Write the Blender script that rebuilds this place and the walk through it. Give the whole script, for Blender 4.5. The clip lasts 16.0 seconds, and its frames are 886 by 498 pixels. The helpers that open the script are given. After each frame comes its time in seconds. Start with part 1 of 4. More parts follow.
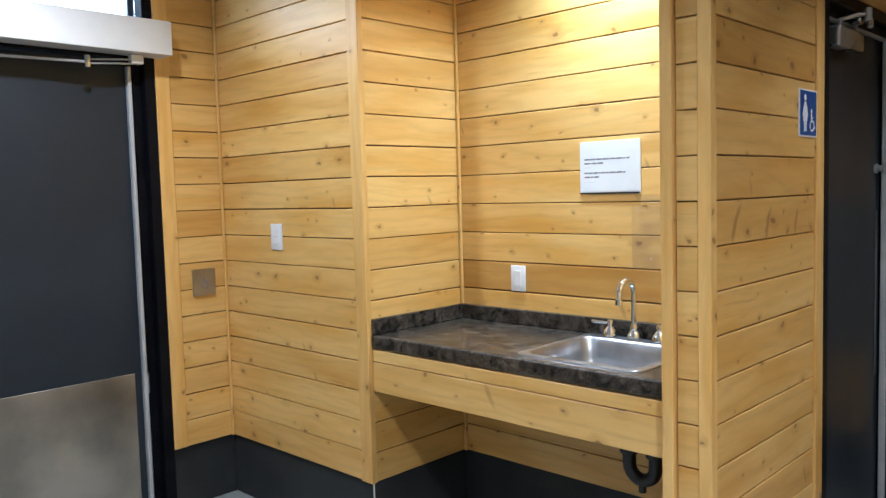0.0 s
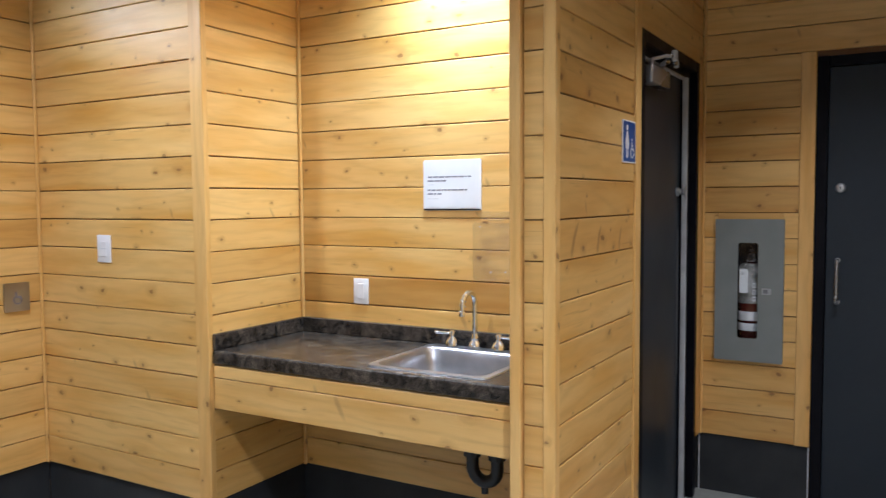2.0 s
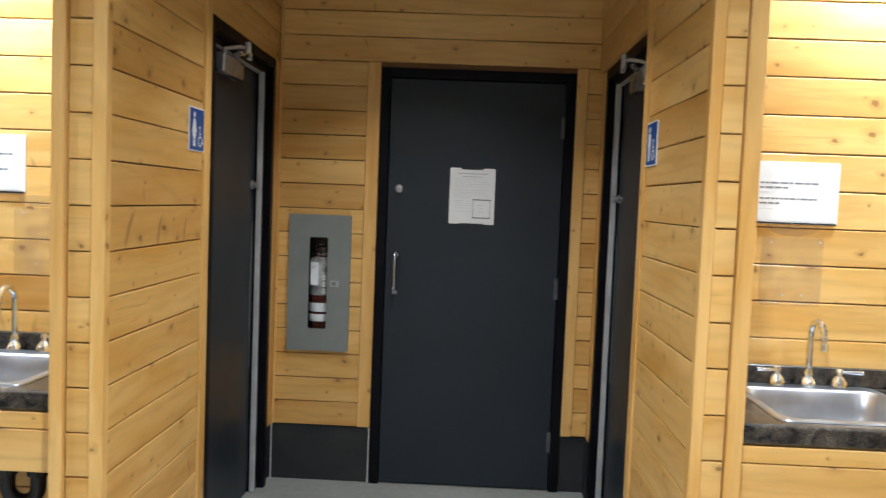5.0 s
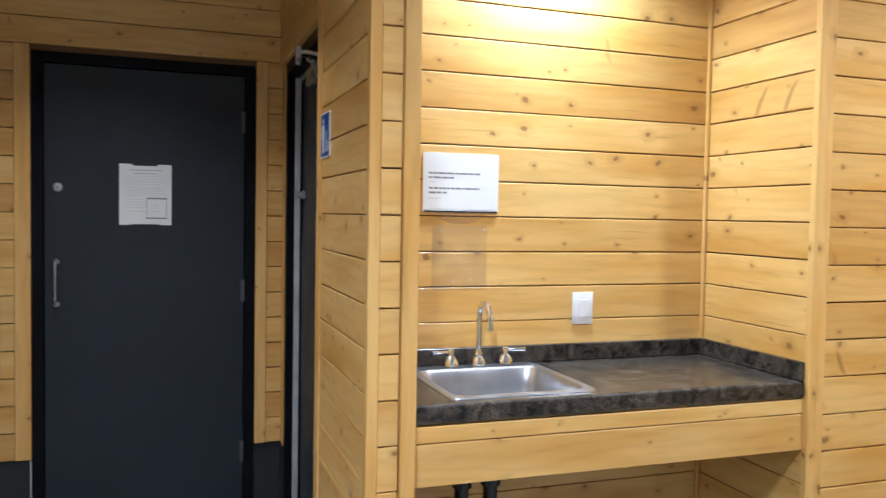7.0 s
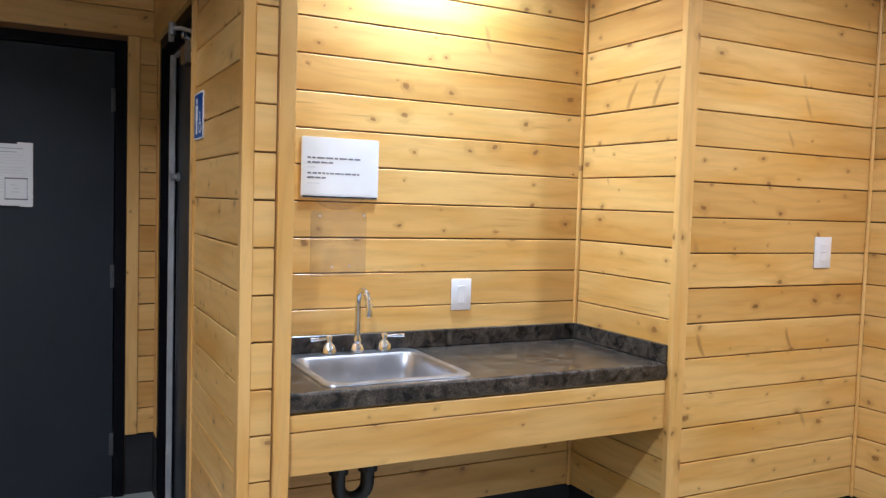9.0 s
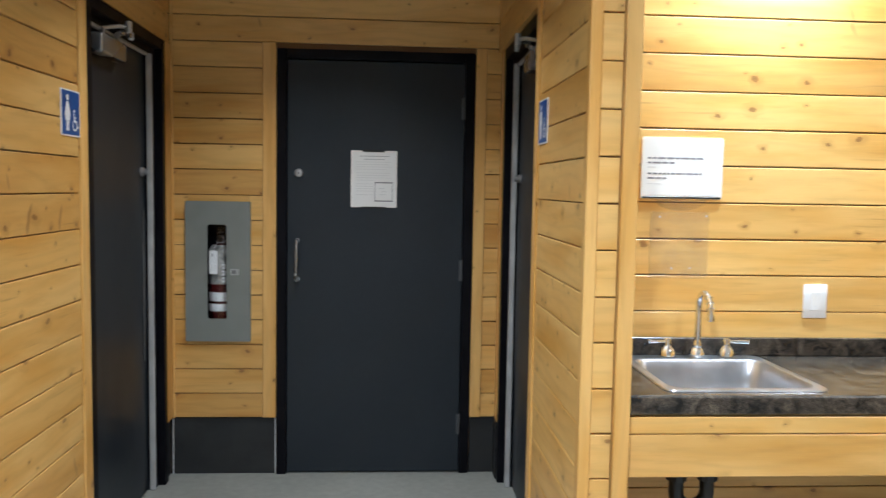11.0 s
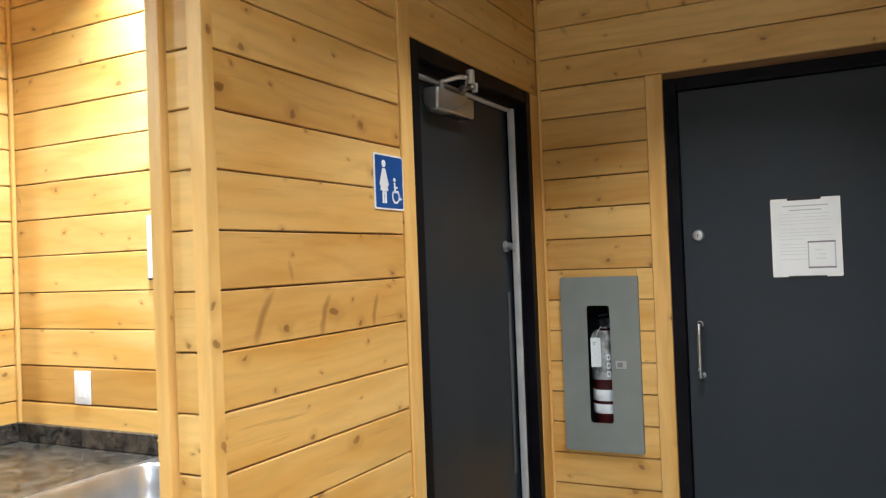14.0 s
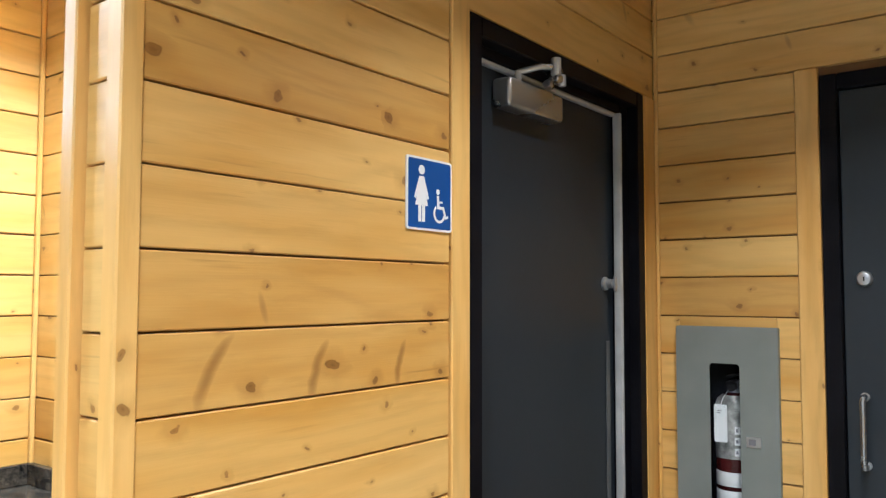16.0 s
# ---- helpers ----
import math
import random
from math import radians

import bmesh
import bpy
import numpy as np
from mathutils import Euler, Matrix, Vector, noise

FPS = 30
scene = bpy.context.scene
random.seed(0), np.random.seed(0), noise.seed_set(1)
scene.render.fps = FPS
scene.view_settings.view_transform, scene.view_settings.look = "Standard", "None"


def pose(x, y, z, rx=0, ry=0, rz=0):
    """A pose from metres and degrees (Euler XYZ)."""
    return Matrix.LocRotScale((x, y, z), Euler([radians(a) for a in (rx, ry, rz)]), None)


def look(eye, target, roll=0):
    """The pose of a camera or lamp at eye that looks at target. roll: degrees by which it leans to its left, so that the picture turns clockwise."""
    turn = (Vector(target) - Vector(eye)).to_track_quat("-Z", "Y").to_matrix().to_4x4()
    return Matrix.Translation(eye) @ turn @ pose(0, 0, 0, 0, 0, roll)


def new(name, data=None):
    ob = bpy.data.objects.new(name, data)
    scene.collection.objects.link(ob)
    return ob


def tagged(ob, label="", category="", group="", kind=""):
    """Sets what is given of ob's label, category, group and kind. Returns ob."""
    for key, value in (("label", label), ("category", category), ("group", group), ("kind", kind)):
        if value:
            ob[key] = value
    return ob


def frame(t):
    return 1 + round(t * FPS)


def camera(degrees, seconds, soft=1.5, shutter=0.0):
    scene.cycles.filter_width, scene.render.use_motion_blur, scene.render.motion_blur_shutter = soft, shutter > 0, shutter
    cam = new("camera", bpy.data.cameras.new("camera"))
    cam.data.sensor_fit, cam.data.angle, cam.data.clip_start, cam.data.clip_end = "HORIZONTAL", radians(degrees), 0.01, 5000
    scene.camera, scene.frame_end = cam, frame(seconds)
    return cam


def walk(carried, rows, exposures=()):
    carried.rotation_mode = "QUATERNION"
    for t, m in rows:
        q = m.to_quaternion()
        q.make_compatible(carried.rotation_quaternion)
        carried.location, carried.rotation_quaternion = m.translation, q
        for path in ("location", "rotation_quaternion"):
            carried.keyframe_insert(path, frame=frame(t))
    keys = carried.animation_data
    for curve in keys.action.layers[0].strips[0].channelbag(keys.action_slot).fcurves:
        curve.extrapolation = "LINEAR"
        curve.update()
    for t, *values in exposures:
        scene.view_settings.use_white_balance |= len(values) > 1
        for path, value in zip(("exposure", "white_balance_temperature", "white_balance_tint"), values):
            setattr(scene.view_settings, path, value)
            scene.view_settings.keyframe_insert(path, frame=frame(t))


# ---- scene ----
cam = camera(58.3, 16.0, soft=1.25, shutter=0.4)
PATH = [
    (0, (-0.045, -4.108, 1.528), (-1.432, -2.674, 1.384), -1.6),
    (0.5, (-0.068, -4.109, 1.531), (-1.389, -2.612, 1.418), -0.5),
    (1, (-0.106, -4.189, 1.538), (-1.314, -2.601, 1.399), -0.7),
    (1.5, (-0.133, -4.256, 1.545), (-1.245, -2.6, 1.396), -0.8),
    (2, (-0.125, -4.255, 1.545), (-1.13, -2.53, 1.421), -0.4),
    (2.5, (-0.112, -4.257, 1.546), (-0.977, -2.458, 1.427), -0.1),
    (3, (-0.106, -4.241, 1.537), (-0.71, -2.339, 1.407), 0.2),
    (3.5, (-0.054, -4.235, 1.525), (-0.518, -2.293, 1.411), -0.1),
    (3.7, (-0.056, -4.223, 1.535), (-0.478, -2.272, 1.413), 0.5),
    (5.8, (0.02, -4.185, 1.524), (0.21, -2.197, 1.414), 1.2),
    (6, (0.04, -4.183, 1.516), (0.292, -2.201, 1.413), 0.9),
    (6.5, (0.068, -4.119, 1.491), (0.546, -2.178, 1.415), 1.4),
    (7, (0.093, -4.113, 1.487), (0.747, -2.225, 1.403), 1.0),
    (7.5, (0.114, -4.095, 1.467), (0.915, -2.265, 1.372), 1.3),
    (8, (0.125, -4.057, 1.467), (1.056, -2.29, 1.36), 2.0),
    (8.2, (0.134, -4.071, 1.461), (1.073, -2.309, 1.355), 1.8),
    (9.25, (0.128, -4.140, 1.512), (0.995, -2.344, 1.394), 1.7),
    (10.3, (0.105, -4.195, 1.562), (0.484, -2.236, 1.424), 1.5),
    (10.5, (0.063, -4.177, 1.534), (0.348, -2.205, 1.36), 1.3),
    (11, (0.075, -4.147, 1.519), (0.209, -2.157, 1.368), 1.0),
    (11.5, (0.102, -4.016, 1.502), (-0.003, -2.03, 1.29), 1.5),
    (12, (0.124, -3.922, 1.504), (-0.071, -1.941, 1.313), 0.2),
    (12.5, (0.101, -3.818, 1.502), (-0.181, -1.845, 1.338), -1.0),
    (13, (0.075, -3.677, 1.511), (-0.413, -1.737, 1.485), -3.4),
    (13.5, (0.079, -3.435, 1.506), (-0.693, -1.59, 1.504), -3.1),
    (14, (0.148, -3.24, 1.525), (-0.772, -1.464, 1.556), -2.2),
    (14.5, (0.081, -3.078, 1.531), (-0.792, -1.278, 1.554), -0.4),
    (15, (0.028, -2.948, 1.537), (-0.916, -1.186, 1.598), -1.6),
    (15.5, (0.024, -2.756, 1.549), (-1.099, -1.106, 1.676), -0.1),
    (16, (0.044, -2.636, 1.541), (-1.17, -1.05, 1.654), 0.1),
]
walk(cam, [(t, look(eye, target, roll)) for t, eye, target, roll in PATH],
     [(0.0, -0.34, 5320, 11), (1.5, -0.34, 5520, 16), (2.5, -0.32, 5370, 18), (3.0, -0.18, 5520, 18), (3.5, -0.02, 5720, 16), (6.0, -0.05, 5520, 10), (7.0, -0.24, 5320, 14), (8.0, -0.4, 5270, 18),
      (10.5, -0.22, 5470, 12), (11.0, -0.03, 5520, 10), (12.0, 0.34, 5620, 10), (13.0, 0.61, 5620, 8), (13.5, 0.48, 5620, 10), (14.5, 0.5, 5720, 10), (16.0, 0.6, 5570, 10)])

# ---------------------------------------------------------------- light
scene.view_settings.exposure = 0.0
sky_world = bpy.data.worlds.new("daylight")
scene.world = sky_world
sky_world.use_nodes = True
sky_nodes = sky_world.node_tree.nodes
sky = sky_nodes.new("ShaderNodeTexSky")
sky.sky_type = "NISHITA"
sky.sun_disc = False
sky.sun_elevation, sky.sun_rotation = radians(25), radians(90)
sky_world.node_tree.links.new(sky.outputs[0], sky_nodes["Background"].inputs[0])
sky_nodes["Background"].inputs[1].default_value = 0.15

CEILING = 2.75


def lamp(x, y, watts, size, colour, spread):
    data = bpy.data.lights.new("unseen_downlight_lamp", "AREA")
    data.shape, data.size, data.energy, data.color, data.spread = "DISK", size, watts, colour, radians(spread)
    ob = new("unseen_downlight_lamp", data)
    ob.location = (x, y, CEILING - 0.022)
    return ob


COOL, PLAIN, WARM = (0.84, 0.965, 1.0), (0.98, 0.97, 0.94), (1.0, 0.925, 0.80)
# three lamps inferred from light and shadow; the five lobby lamps unseen and added
LAMPS = [(-1.66, -1.60, 31, 0.10, 130, COOL), (1.40, -1.60, 31, 0.10, 130, COOL), (-0.22, -1.00, 13, 0.12, 112, WARM),
         (-2.75, -2.95, 32, 0.14, 150, PLAIN), (0.1, -3.45, 57, 0.14, 150, PLAIN), (2.5, -3.0, 32, 0.14, 150, PLAIN), (-0.9, -5.4, 18, 0.14, 150, PLAIN), (1.5, -5.4, 18, 0.14, 150, PLAIN)]
for lx, ly, watts, size, spread, colour in LAMPS:
    lamp(lx, ly, watts, size, colour, spread)

# daylight in the transom over the entrance
transom_light = bpy.data.lights.new("transom_daylight", "AREA")
transom_light.shape, transom_light.size, transom_light.size_y = "RECTANGLE", 1.05, 0.26
transom_light.energy, transom_light.color = 6.0, (0.80, 0.91, 1.0)
transom_ob = new("transom_daylight", transom_light)
transom_ob.matrix_world = look((-3.755, -2.90, 2.51), (-2.0, -2.90, 2.40))

# ---------------------------------------------------------------- materials


def material(name, colour=(0.5, 0.5, 0.5), rough=0.5, metal=0.0):
    m = bpy.data.materials.new(name)
    m.use_nodes = True
    b = m.node_tree.nodes["Principled BSDF"]
    b.inputs["Base Color"].default_value = (*colour, 1)
    b.inputs["Roughness"].default_value = rough
    b.inputs["Metallic"].default_value = metal
    return m


def ramp(n, stops):
    r = n.new("ShaderNodeValToRGB")
    el = r.color_ramp.elements
    while len(el) < len(stops):
        el.new(0.5)
    for e, (p, c) in zip(el, stops):
        e.position, e.color = p, (*c, 1) if len(c) == 3 else c
    return r


def math_node(nt, op, a, b=None):
    m = nt.nodes.new("ShaderNodeMath")
    m.operation = op
    for i, v in enumerate((a, b)):
        if v is None:
            continue
        if isinstance(v, (int, float)):
            m.inputs[i].default_value = v
        else:
            nt.links.new(v, m.inputs[i])
    return m.outputs[0]


def mix(nt, kind, fac, a, b):
    m = nt.nodes.new("ShaderNodeMix")
    m.data_type, m.blend_type = "RGBA", kind
    for sock, v in ((m.inputs["Factor"], fac), (m.inputs["A"], a), (m.inputs["B"], b)):
        if isinstance(v, (int, float)):
            sock.default_value = v
        elif isinstance(v, tuple):
            sock.default_value = (*v, 1)
        else:
            nt.links.new(v, sock)
    return m.outputs["Result"]


def wood(name, along="X", tone=(1.0, 1.0, 1.0), knots=0.62, spikes=()):
    """Clear-varnished knotty pine, with the grain along one local axis."""
    m = material(name, rough=0.42)
    nt = m.node_tree
    n, l = nt.nodes, nt.links
    bsdf = n["Principled BSDF"]
    coord, info = n.new("ShaderNodeTexCoord"), n.new("ShaderNodeObjectInfo")
    split = n.new("ShaderNodeSeparateXYZ")
    l.new(coord.outputs["Object"], split.inputs[0])
    long_ = split.outputs[along]
    across = split.outputs["Z" if along != "Z" else "X"]
    third = split.outputs["Y"]
    shift = math_node(nt, "MULTIPLY", info.outputs["Random"], 37.0)
    u = math_node(nt, "ADD", long_, shift)
    v = math_node(nt, "ADD", math_node(nt, "ADD", across, math_node(nt, "MULTIPLY", third, 1.0)), math_node(nt, "MULTIPLY", info.outputs["Random"], 11.0))

    def vec(su, sv, w=None):
        c = n.new("ShaderNodeCombineXYZ")
        l.new(math_node(nt, "MULTIPLY", u, su), c.inputs[0])
        l.new(math_node(nt, "MULTIPLY", v, sv), c.inputs[1])
        if w is not None:
            l.new(w, c.inputs[2])
        return c.outputs[0]

    # knots: sparse dark eyes, slightly drawn out along the grain
    vor = n.new("ShaderNodeTexVoronoi")
    vor.voronoi_dimensions = "2D"
    vor.inputs["Scale"].default_value = 1.0
    vor.inputs["Randomness"].default_value = 1.0
    warp = n.new("ShaderNodeTexNoise")
    warp.inputs["Scale"].default_value = 1.0
    warp.inputs["Detail"].default_value = 3.0
    l.new(vec(22.0, 30.0), warp.inputs["Vector"])
    wv = n.new("ShaderNodeVectorMath")
    wv.operation = "MULTIPLY_ADD"
    l.new(warp.outputs["Color"], wv.inputs[0])
    wv.inputs[1].default_value = (0.20, 0.24, 0.0)
    l.new(vec(5.6, 7.6), wv.inputs[2])
    l.new(wv.outputs[0], vor.inputs["Vector"])
    pick = n.new("ShaderNodeSeparateColor")
    l.new(vor.outputs["Color"], pick.inputs[0])
    lot = n.new("ShaderNodeTexWhiteNoise")
    lot.noise_dimensions = "1D"
    l.new(math_node(nt, "ADD", shift, 3.7), lot.inputs["W"])
    some = math_node(nt, "LESS_THAN", pick.outputs[0], math_node(nt, "MULTIPLY", math_node(nt, "POWER", lot.outputs["Value"], 0.7), knots * 1.9))
    radius = math_node(nt, "ADD", math_node(nt, "MULTIPLY", math_node(nt, "POWER", pick.outputs[1], 2.4), 0.070), 0.024)
    rel = math_node(nt, "DIVIDE", vor.outputs["Distance"], radius)
    core = ramp(n, [(0.0, (1, 1, 1)), (0.30, (0.80, 0.80, 0.80)), (0.60, (0.72, 0.72, 0.72)), (0.78, (0.88, 0.88, 0.88)), (1.0, (0, 0, 0))])
    l.new(rel, core.inputs[0])
    knot = math_node(nt, "MULTIPLY", core.outputs[0], some)
    halo_r = ramp(n, [(0.0, (1, 1, 1)), (1.0, (0, 0, 0))])
    l.new(math_node(nt, "DIVIDE", rel, 3.6), halo_r.inputs[0])
    halo = math_node(nt, "MULTIPLY", halo_r.outputs[0], some)
    # grain lines bend round the knots
    bend = n.new("ShaderNodeTexNoise")
    bend.inputs["Scale"].default_value = 1.0
    bend.inputs["Detail"].default_value = 2.0
    l.new(vec(1.3, 5.0), bend.inputs["Vector"])
    phase = math_node(nt, "ADD", math_node(nt, "MULTIPLY", v, 120.0),
                      math_node(nt, "ADD", math_node(nt, "MULTIPLY", bend.outputs["Fac"], 26.0), math_node(nt, "MULTIPLY", halo, 5.0)))
    rings = math_node(nt, "ADD", math_node(nt, "MULTIPLY", math_node(nt, "SINE", phase), 0.5), 0.5)
    fine = n.new("ShaderNodeTexNoise")
    fine.inputs["Scale"].default_value = 1.0
    fine.inputs["Detail"].default_value = 5.0
    fine.inputs["Roughness"].default_value = 0.65
    l.new(vec(7.0, 420.0), fine.inputs["Vector"])
    broad = n.new("ShaderNodeTexNoise")
    broad.inputs["Scale"].default_value = 1.0
    broad.inputs["Detail"].default_value = 3.0
    l.new(vec(1.6, 9.0), broad.inputs["Vector"])
    pale = (0.815 * tone[0], 0.538 * tone[1], 0.180 * tone[2])
    warm = (0.675 * tone[0], 0.365 * tone[1], 0.066 * tone[2])
    deep = (0.38 * tone[0], 0.215 * tone[1], 0.055 * tone[2])
    base = ramp(n, [(0.28, warm), (0.58, pale)])
    l.new(broad.outputs["Fac"], base.inputs[0])
    col = mix(nt, "MIX", math_node(nt, "MULTIPLY", math_node(nt, "POWER", rings, 3.0), 0.13), base.outputs[0], deep)
    col = mix(nt, "MULTIPLY", math_node(nt, "MULTIPLY", fine.outputs["Fac"], 0.32), col, (0.62, 0.50, 0.36))
    col = mix(nt, "MIX", math_node(nt, "MULTIPLY", halo, 0.62), col, (0.44, 0.228, 0.046))
    col = mix(nt, "MIX", math_node(nt, "MULTIPLY", knot, 0.78), col, (0.160, 0.056, 0.010))
    # amber smears of resin along the grain
    smear = n.new("ShaderNodeTexNoise")
    smear.inputs["Scale"].default_value = 1.0
    smear.inputs["Detail"].default_value = 4.0
    smear.inputs["Roughness"].default_value = 0.6
    l.new(vec(4.2, 34.0), smear.inputs["Vector"])
    amber = ramp(n, [(0.52, (0, 0, 0)), (0.72, (1, 1, 1))])
    l.new(smear.outputs["Fac"], amber.inputs[0])
    col = mix(nt, "MIX", math_node(nt, "MULTIPLY", amber.outputs[0], 0.26), col, (0.43, 0.225, 0.045))
    # dark feathers of bark along the grain, in patches
    feather, patch = n.new("ShaderNodeTexNoise"), n.new("ShaderNodeTexNoise")
    for tex, su, sv, det in ((feather, 3.4, 75.0, 3.0), (patch, 2.6, 8.5, 1.0)):
        tex.inputs["Scale"].default_value, tex.inputs["Detail"].default_value = 1.0, det
        l.new(vec(su, sv), tex.inputs["Vector"])
    fr, pr = ramp(n, [(0.57, (0, 0, 0)), (0.68, (1, 1, 1))]), ramp(n, [(0.60, (0, 0, 0)), (0.70, (1, 1, 1))])
    l.new(feather.outputs["Fac"], fr.inputs[0])
    l.new(patch.outputs["Fac"], pr.inputs[0])
    col = mix(nt, "MIX", math_node(nt, "MULTIPLY", math_node(nt, "MULTIPLY", fr.outputs[0], pr.outputs[0]), 0.42), col, (0.30, 0.145, 0.030))
    # spike knots: slanting brown streaks across the board
    spike = n.new("ShaderNodeTexVoronoi")
    spike.voronoi_dimensions = "2D"
    spike.inputs["Scale"].default_value = 1.0
    sc = n.new("ShaderNodeCombineXYZ")
    lean = math_node(nt, "ADD", math_node(nt, "MULTIPLY", u, 9.0), math_node(nt, "ADD", math_node(nt, "MULTIPLY", v, 3.4), math_node(nt, "MULTIPLY", bend.outputs["Fac"], 0.5)))
    l.new(lean, sc.inputs[0])
    l.new(math_node(nt, "MULTIPLY", v, 2.6), sc.inputs[1])
    l.new(sc.outputs[0], spike.inputs["Vector"])
    sp = n.new("ShaderNodeSeparateColor")
    l.new(spike.outputs["Color"], sp.inputs[0])
    srel = math_node(nt, "DIVIDE", spike.outputs["Distance"], math_node(nt, "ADD", math_node(nt, "MULTIPLY", sp.outputs[1], 0.10), 0.06))
    sr = ramp(n, [(0.0, (1, 1, 1)), (0.5, (0.7, 0.7, 0.7)), (1.0, (0, 0, 0))])
    l.new(srel, sr.inputs[0])
    streak = math_node(nt, "MULTIPLY", sr.outputs[0], math_node(nt, "LESS_THAN", sp.outputs[0], 0.055 if knots > 0.4 else 0.0))
    col = mix(nt, "MIX", math_node(nt, "MULTIPLY", streak, 0.46), col, (0.24, 0.118, 0.038))
    for sx, sz, half_w, half_h, slant in spikes:
        bow = math_node(nt, "MULTIPLY", math_node(nt, "POWER", math_node(nt, "SUBTRACT", across, sz), 2.0), 3.0)
        du = math_node(nt, "SUBTRACT", math_node(nt, "SUBTRACT", math_node(nt, "SUBTRACT", long_, sx), math_node(nt, "MULTIPLY", math_node(nt, "SUBTRACT", across, sz), slant)), bow)
        du = math_node(nt, "DIVIDE", math_node(nt, "ADD", du, math_node(nt, "MULTIPLY", math_node(nt, "SUBTRACT", warp.outputs["Fac"], 0.5), 0.012)), half_w)
        dv = math_node(nt, "DIVIDE", math_node(nt, "SUBTRACT", across, sz), half_h)
        rad = math_node(nt, "ADD", math_node(nt, "MULTIPLY", du, du), math_node(nt, "POWER", dv, 4.0))
        one = ramp(n, [(0.0, (1, 1, 1)), (0.35, (0.6, 0.6, 0.6)), (1.0, (0, 0, 0))])
        l.new(rad, one.inputs[0])
        col = mix(nt, "MIX", math_node(nt, "MULTIPLY", one.outputs[0], 0.62), col, (0.25, 0.112, 0.026))
    # every board has its own tone
    own = ramp(n, [(0.0, (0.82, 0.73, 0.58)), (0.14, (0.92, 0.87, 0.77)), (0.40, (0.99, 0.97, 0.94)), (1.0, (1.07, 1.07, 1.06))])
    white = n.new("ShaderNodeTexWhiteNoise")
    white.noise_dimensions = "1D"
    l.new(shift, white.inputs["W"])
    l.new(white.outputs["Value"], own.inputs[0])
    col = mix(nt, "MULTIPLY", 1.0, col, own.outputs[0])
    l.new(col, bsdf.inputs["Base Color"])
    bsdf.inputs["Coat Weight"].default_value, bsdf.inputs["Coat Roughness"].default_value = 0.35, 0.30
    rr = n.new("ShaderNodeMapRange")
    rr.inputs["To Min"].default_value, rr.inputs["To Max"].default_value = 0.40, 0.56
    l.new(broad.outputs["Fac"], rr.inputs["Value"])
    l.new(rr.outputs[0], bsdf.inputs["Roughness"])
    bump = n.new("ShaderNodeBump")
    bump.inputs["Strength"].default_value, bump.inputs["Distance"].default_value = 0.22, 0.0012
    l.new(math_node(nt, "SUBTRACT", fine.outputs["Fac"], math_node(nt, "MULTIPLY", knot, 0.6)), bump.inputs["Height"])
    l.new(bump.outputs[0], bsdf.inputs["Normal"])
    return m


def mottled(name, a, b, scale=6.0, rough=(0.4, 0.55), metal=0.0, bump=0.0, detail=5.0, stretch=(1, 1, 1), fine=0.0):
    """A painted, cast or brushed surface with stains at two scales."""
    m = material(name, a, rough[0], metal)
    nt = m.node_tree
    n, l = nt.nodes, nt.links
    bsdf = n["Principled BSDF"]
    coord = n.new("ShaderNodeTexCoord")
    mp = n.new("ShaderNodeMapping")
    mp.inputs["Scale"].default_value = stretch
    l.new(coord.outputs["Object"], mp.inputs["Vector"])
    t1, t2 = n.new("ShaderNodeTexNoise"), n.new("ShaderNodeTexNoise")
    t1.inputs["Scale"].default_value, t1.inputs["Detail"].default_value = scale, detail
    t2.inputs["Scale"].default_value, t2.inputs["Detail"].default_value = scale * 14, 3.0
    l.new(mp.outputs[0], t1.inputs["Vector"])
    l.new(mp.outputs[0], t2.inputs["Vector"])
    fac = math_node(nt, "ADD", math_node(nt, "MULTIPLY", t1.outputs["Fac"], 1.0 - fine), math_node(nt, "MULTIPLY", t2.outputs["Fac"], fine))
    r = ramp(n, [(0.36, a), (0.64, b)])
    l.new(fac, r.inputs[0])
    l.new(r.outputs[0], bsdf.inputs["Base Color"])
    rr = n.new("ShaderNodeMapRange")
    rr.inputs["From Min"].default_value, rr.inputs["From Max"].default_value = 0.3, 0.7
    rr.inputs["To Min"].default_value, rr.inputs["To Max"].default_value = rough
    l.new(t1.outputs["Fac"], rr.inputs["Value"])
    l.new(rr.outputs[0], bsdf.inputs["Roughness"])
    if bump:
        bp = n.new("ShaderNodeBump")
        bp.inputs["Strength"].default_value, bp.inputs["Distance"].default_value = bump, 0.001
        l.new(t2.outputs["Fac"], bp.inputs["Height"])
        l.new(bp.outputs[0], bsdf.inputs["Normal"])
    return m


PINE = wood("pine_boards", "X")
PINE_SPIKED = wood("pine_board_spiked", "X", spikes=[(0.130, 0.062, 0.016, 0.062, 0.55), (0.366, 0.050, 0.014, 0.055, 0.35), (0.603, 0.045, 0.012, 0.050, 0.25)])
PINE_PAIR = wood("pine_board_two_spikes", "X", spikes=[(0.299, 0.052, 0.014, 0.060, 0.5), (0.445, 0.055, 0.014, 0.060, 0.5)])
PINE_FRONT = wood("pine_board_far_spikes", "X", spikes=[(0.075, 0.045, 0.012, 0.050, -0.45), (0.541, 0.050, 0.011, 0.050, -0.40)])
PINE_TRIM = wood("pine_trim", "Z", (1.02, 1.0, 1.0), knots=0.4)
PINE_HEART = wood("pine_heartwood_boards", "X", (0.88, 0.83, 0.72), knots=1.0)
PINE_DARK = material("pine_tongue", (0.20, 0.100, 0.032), 0.6)
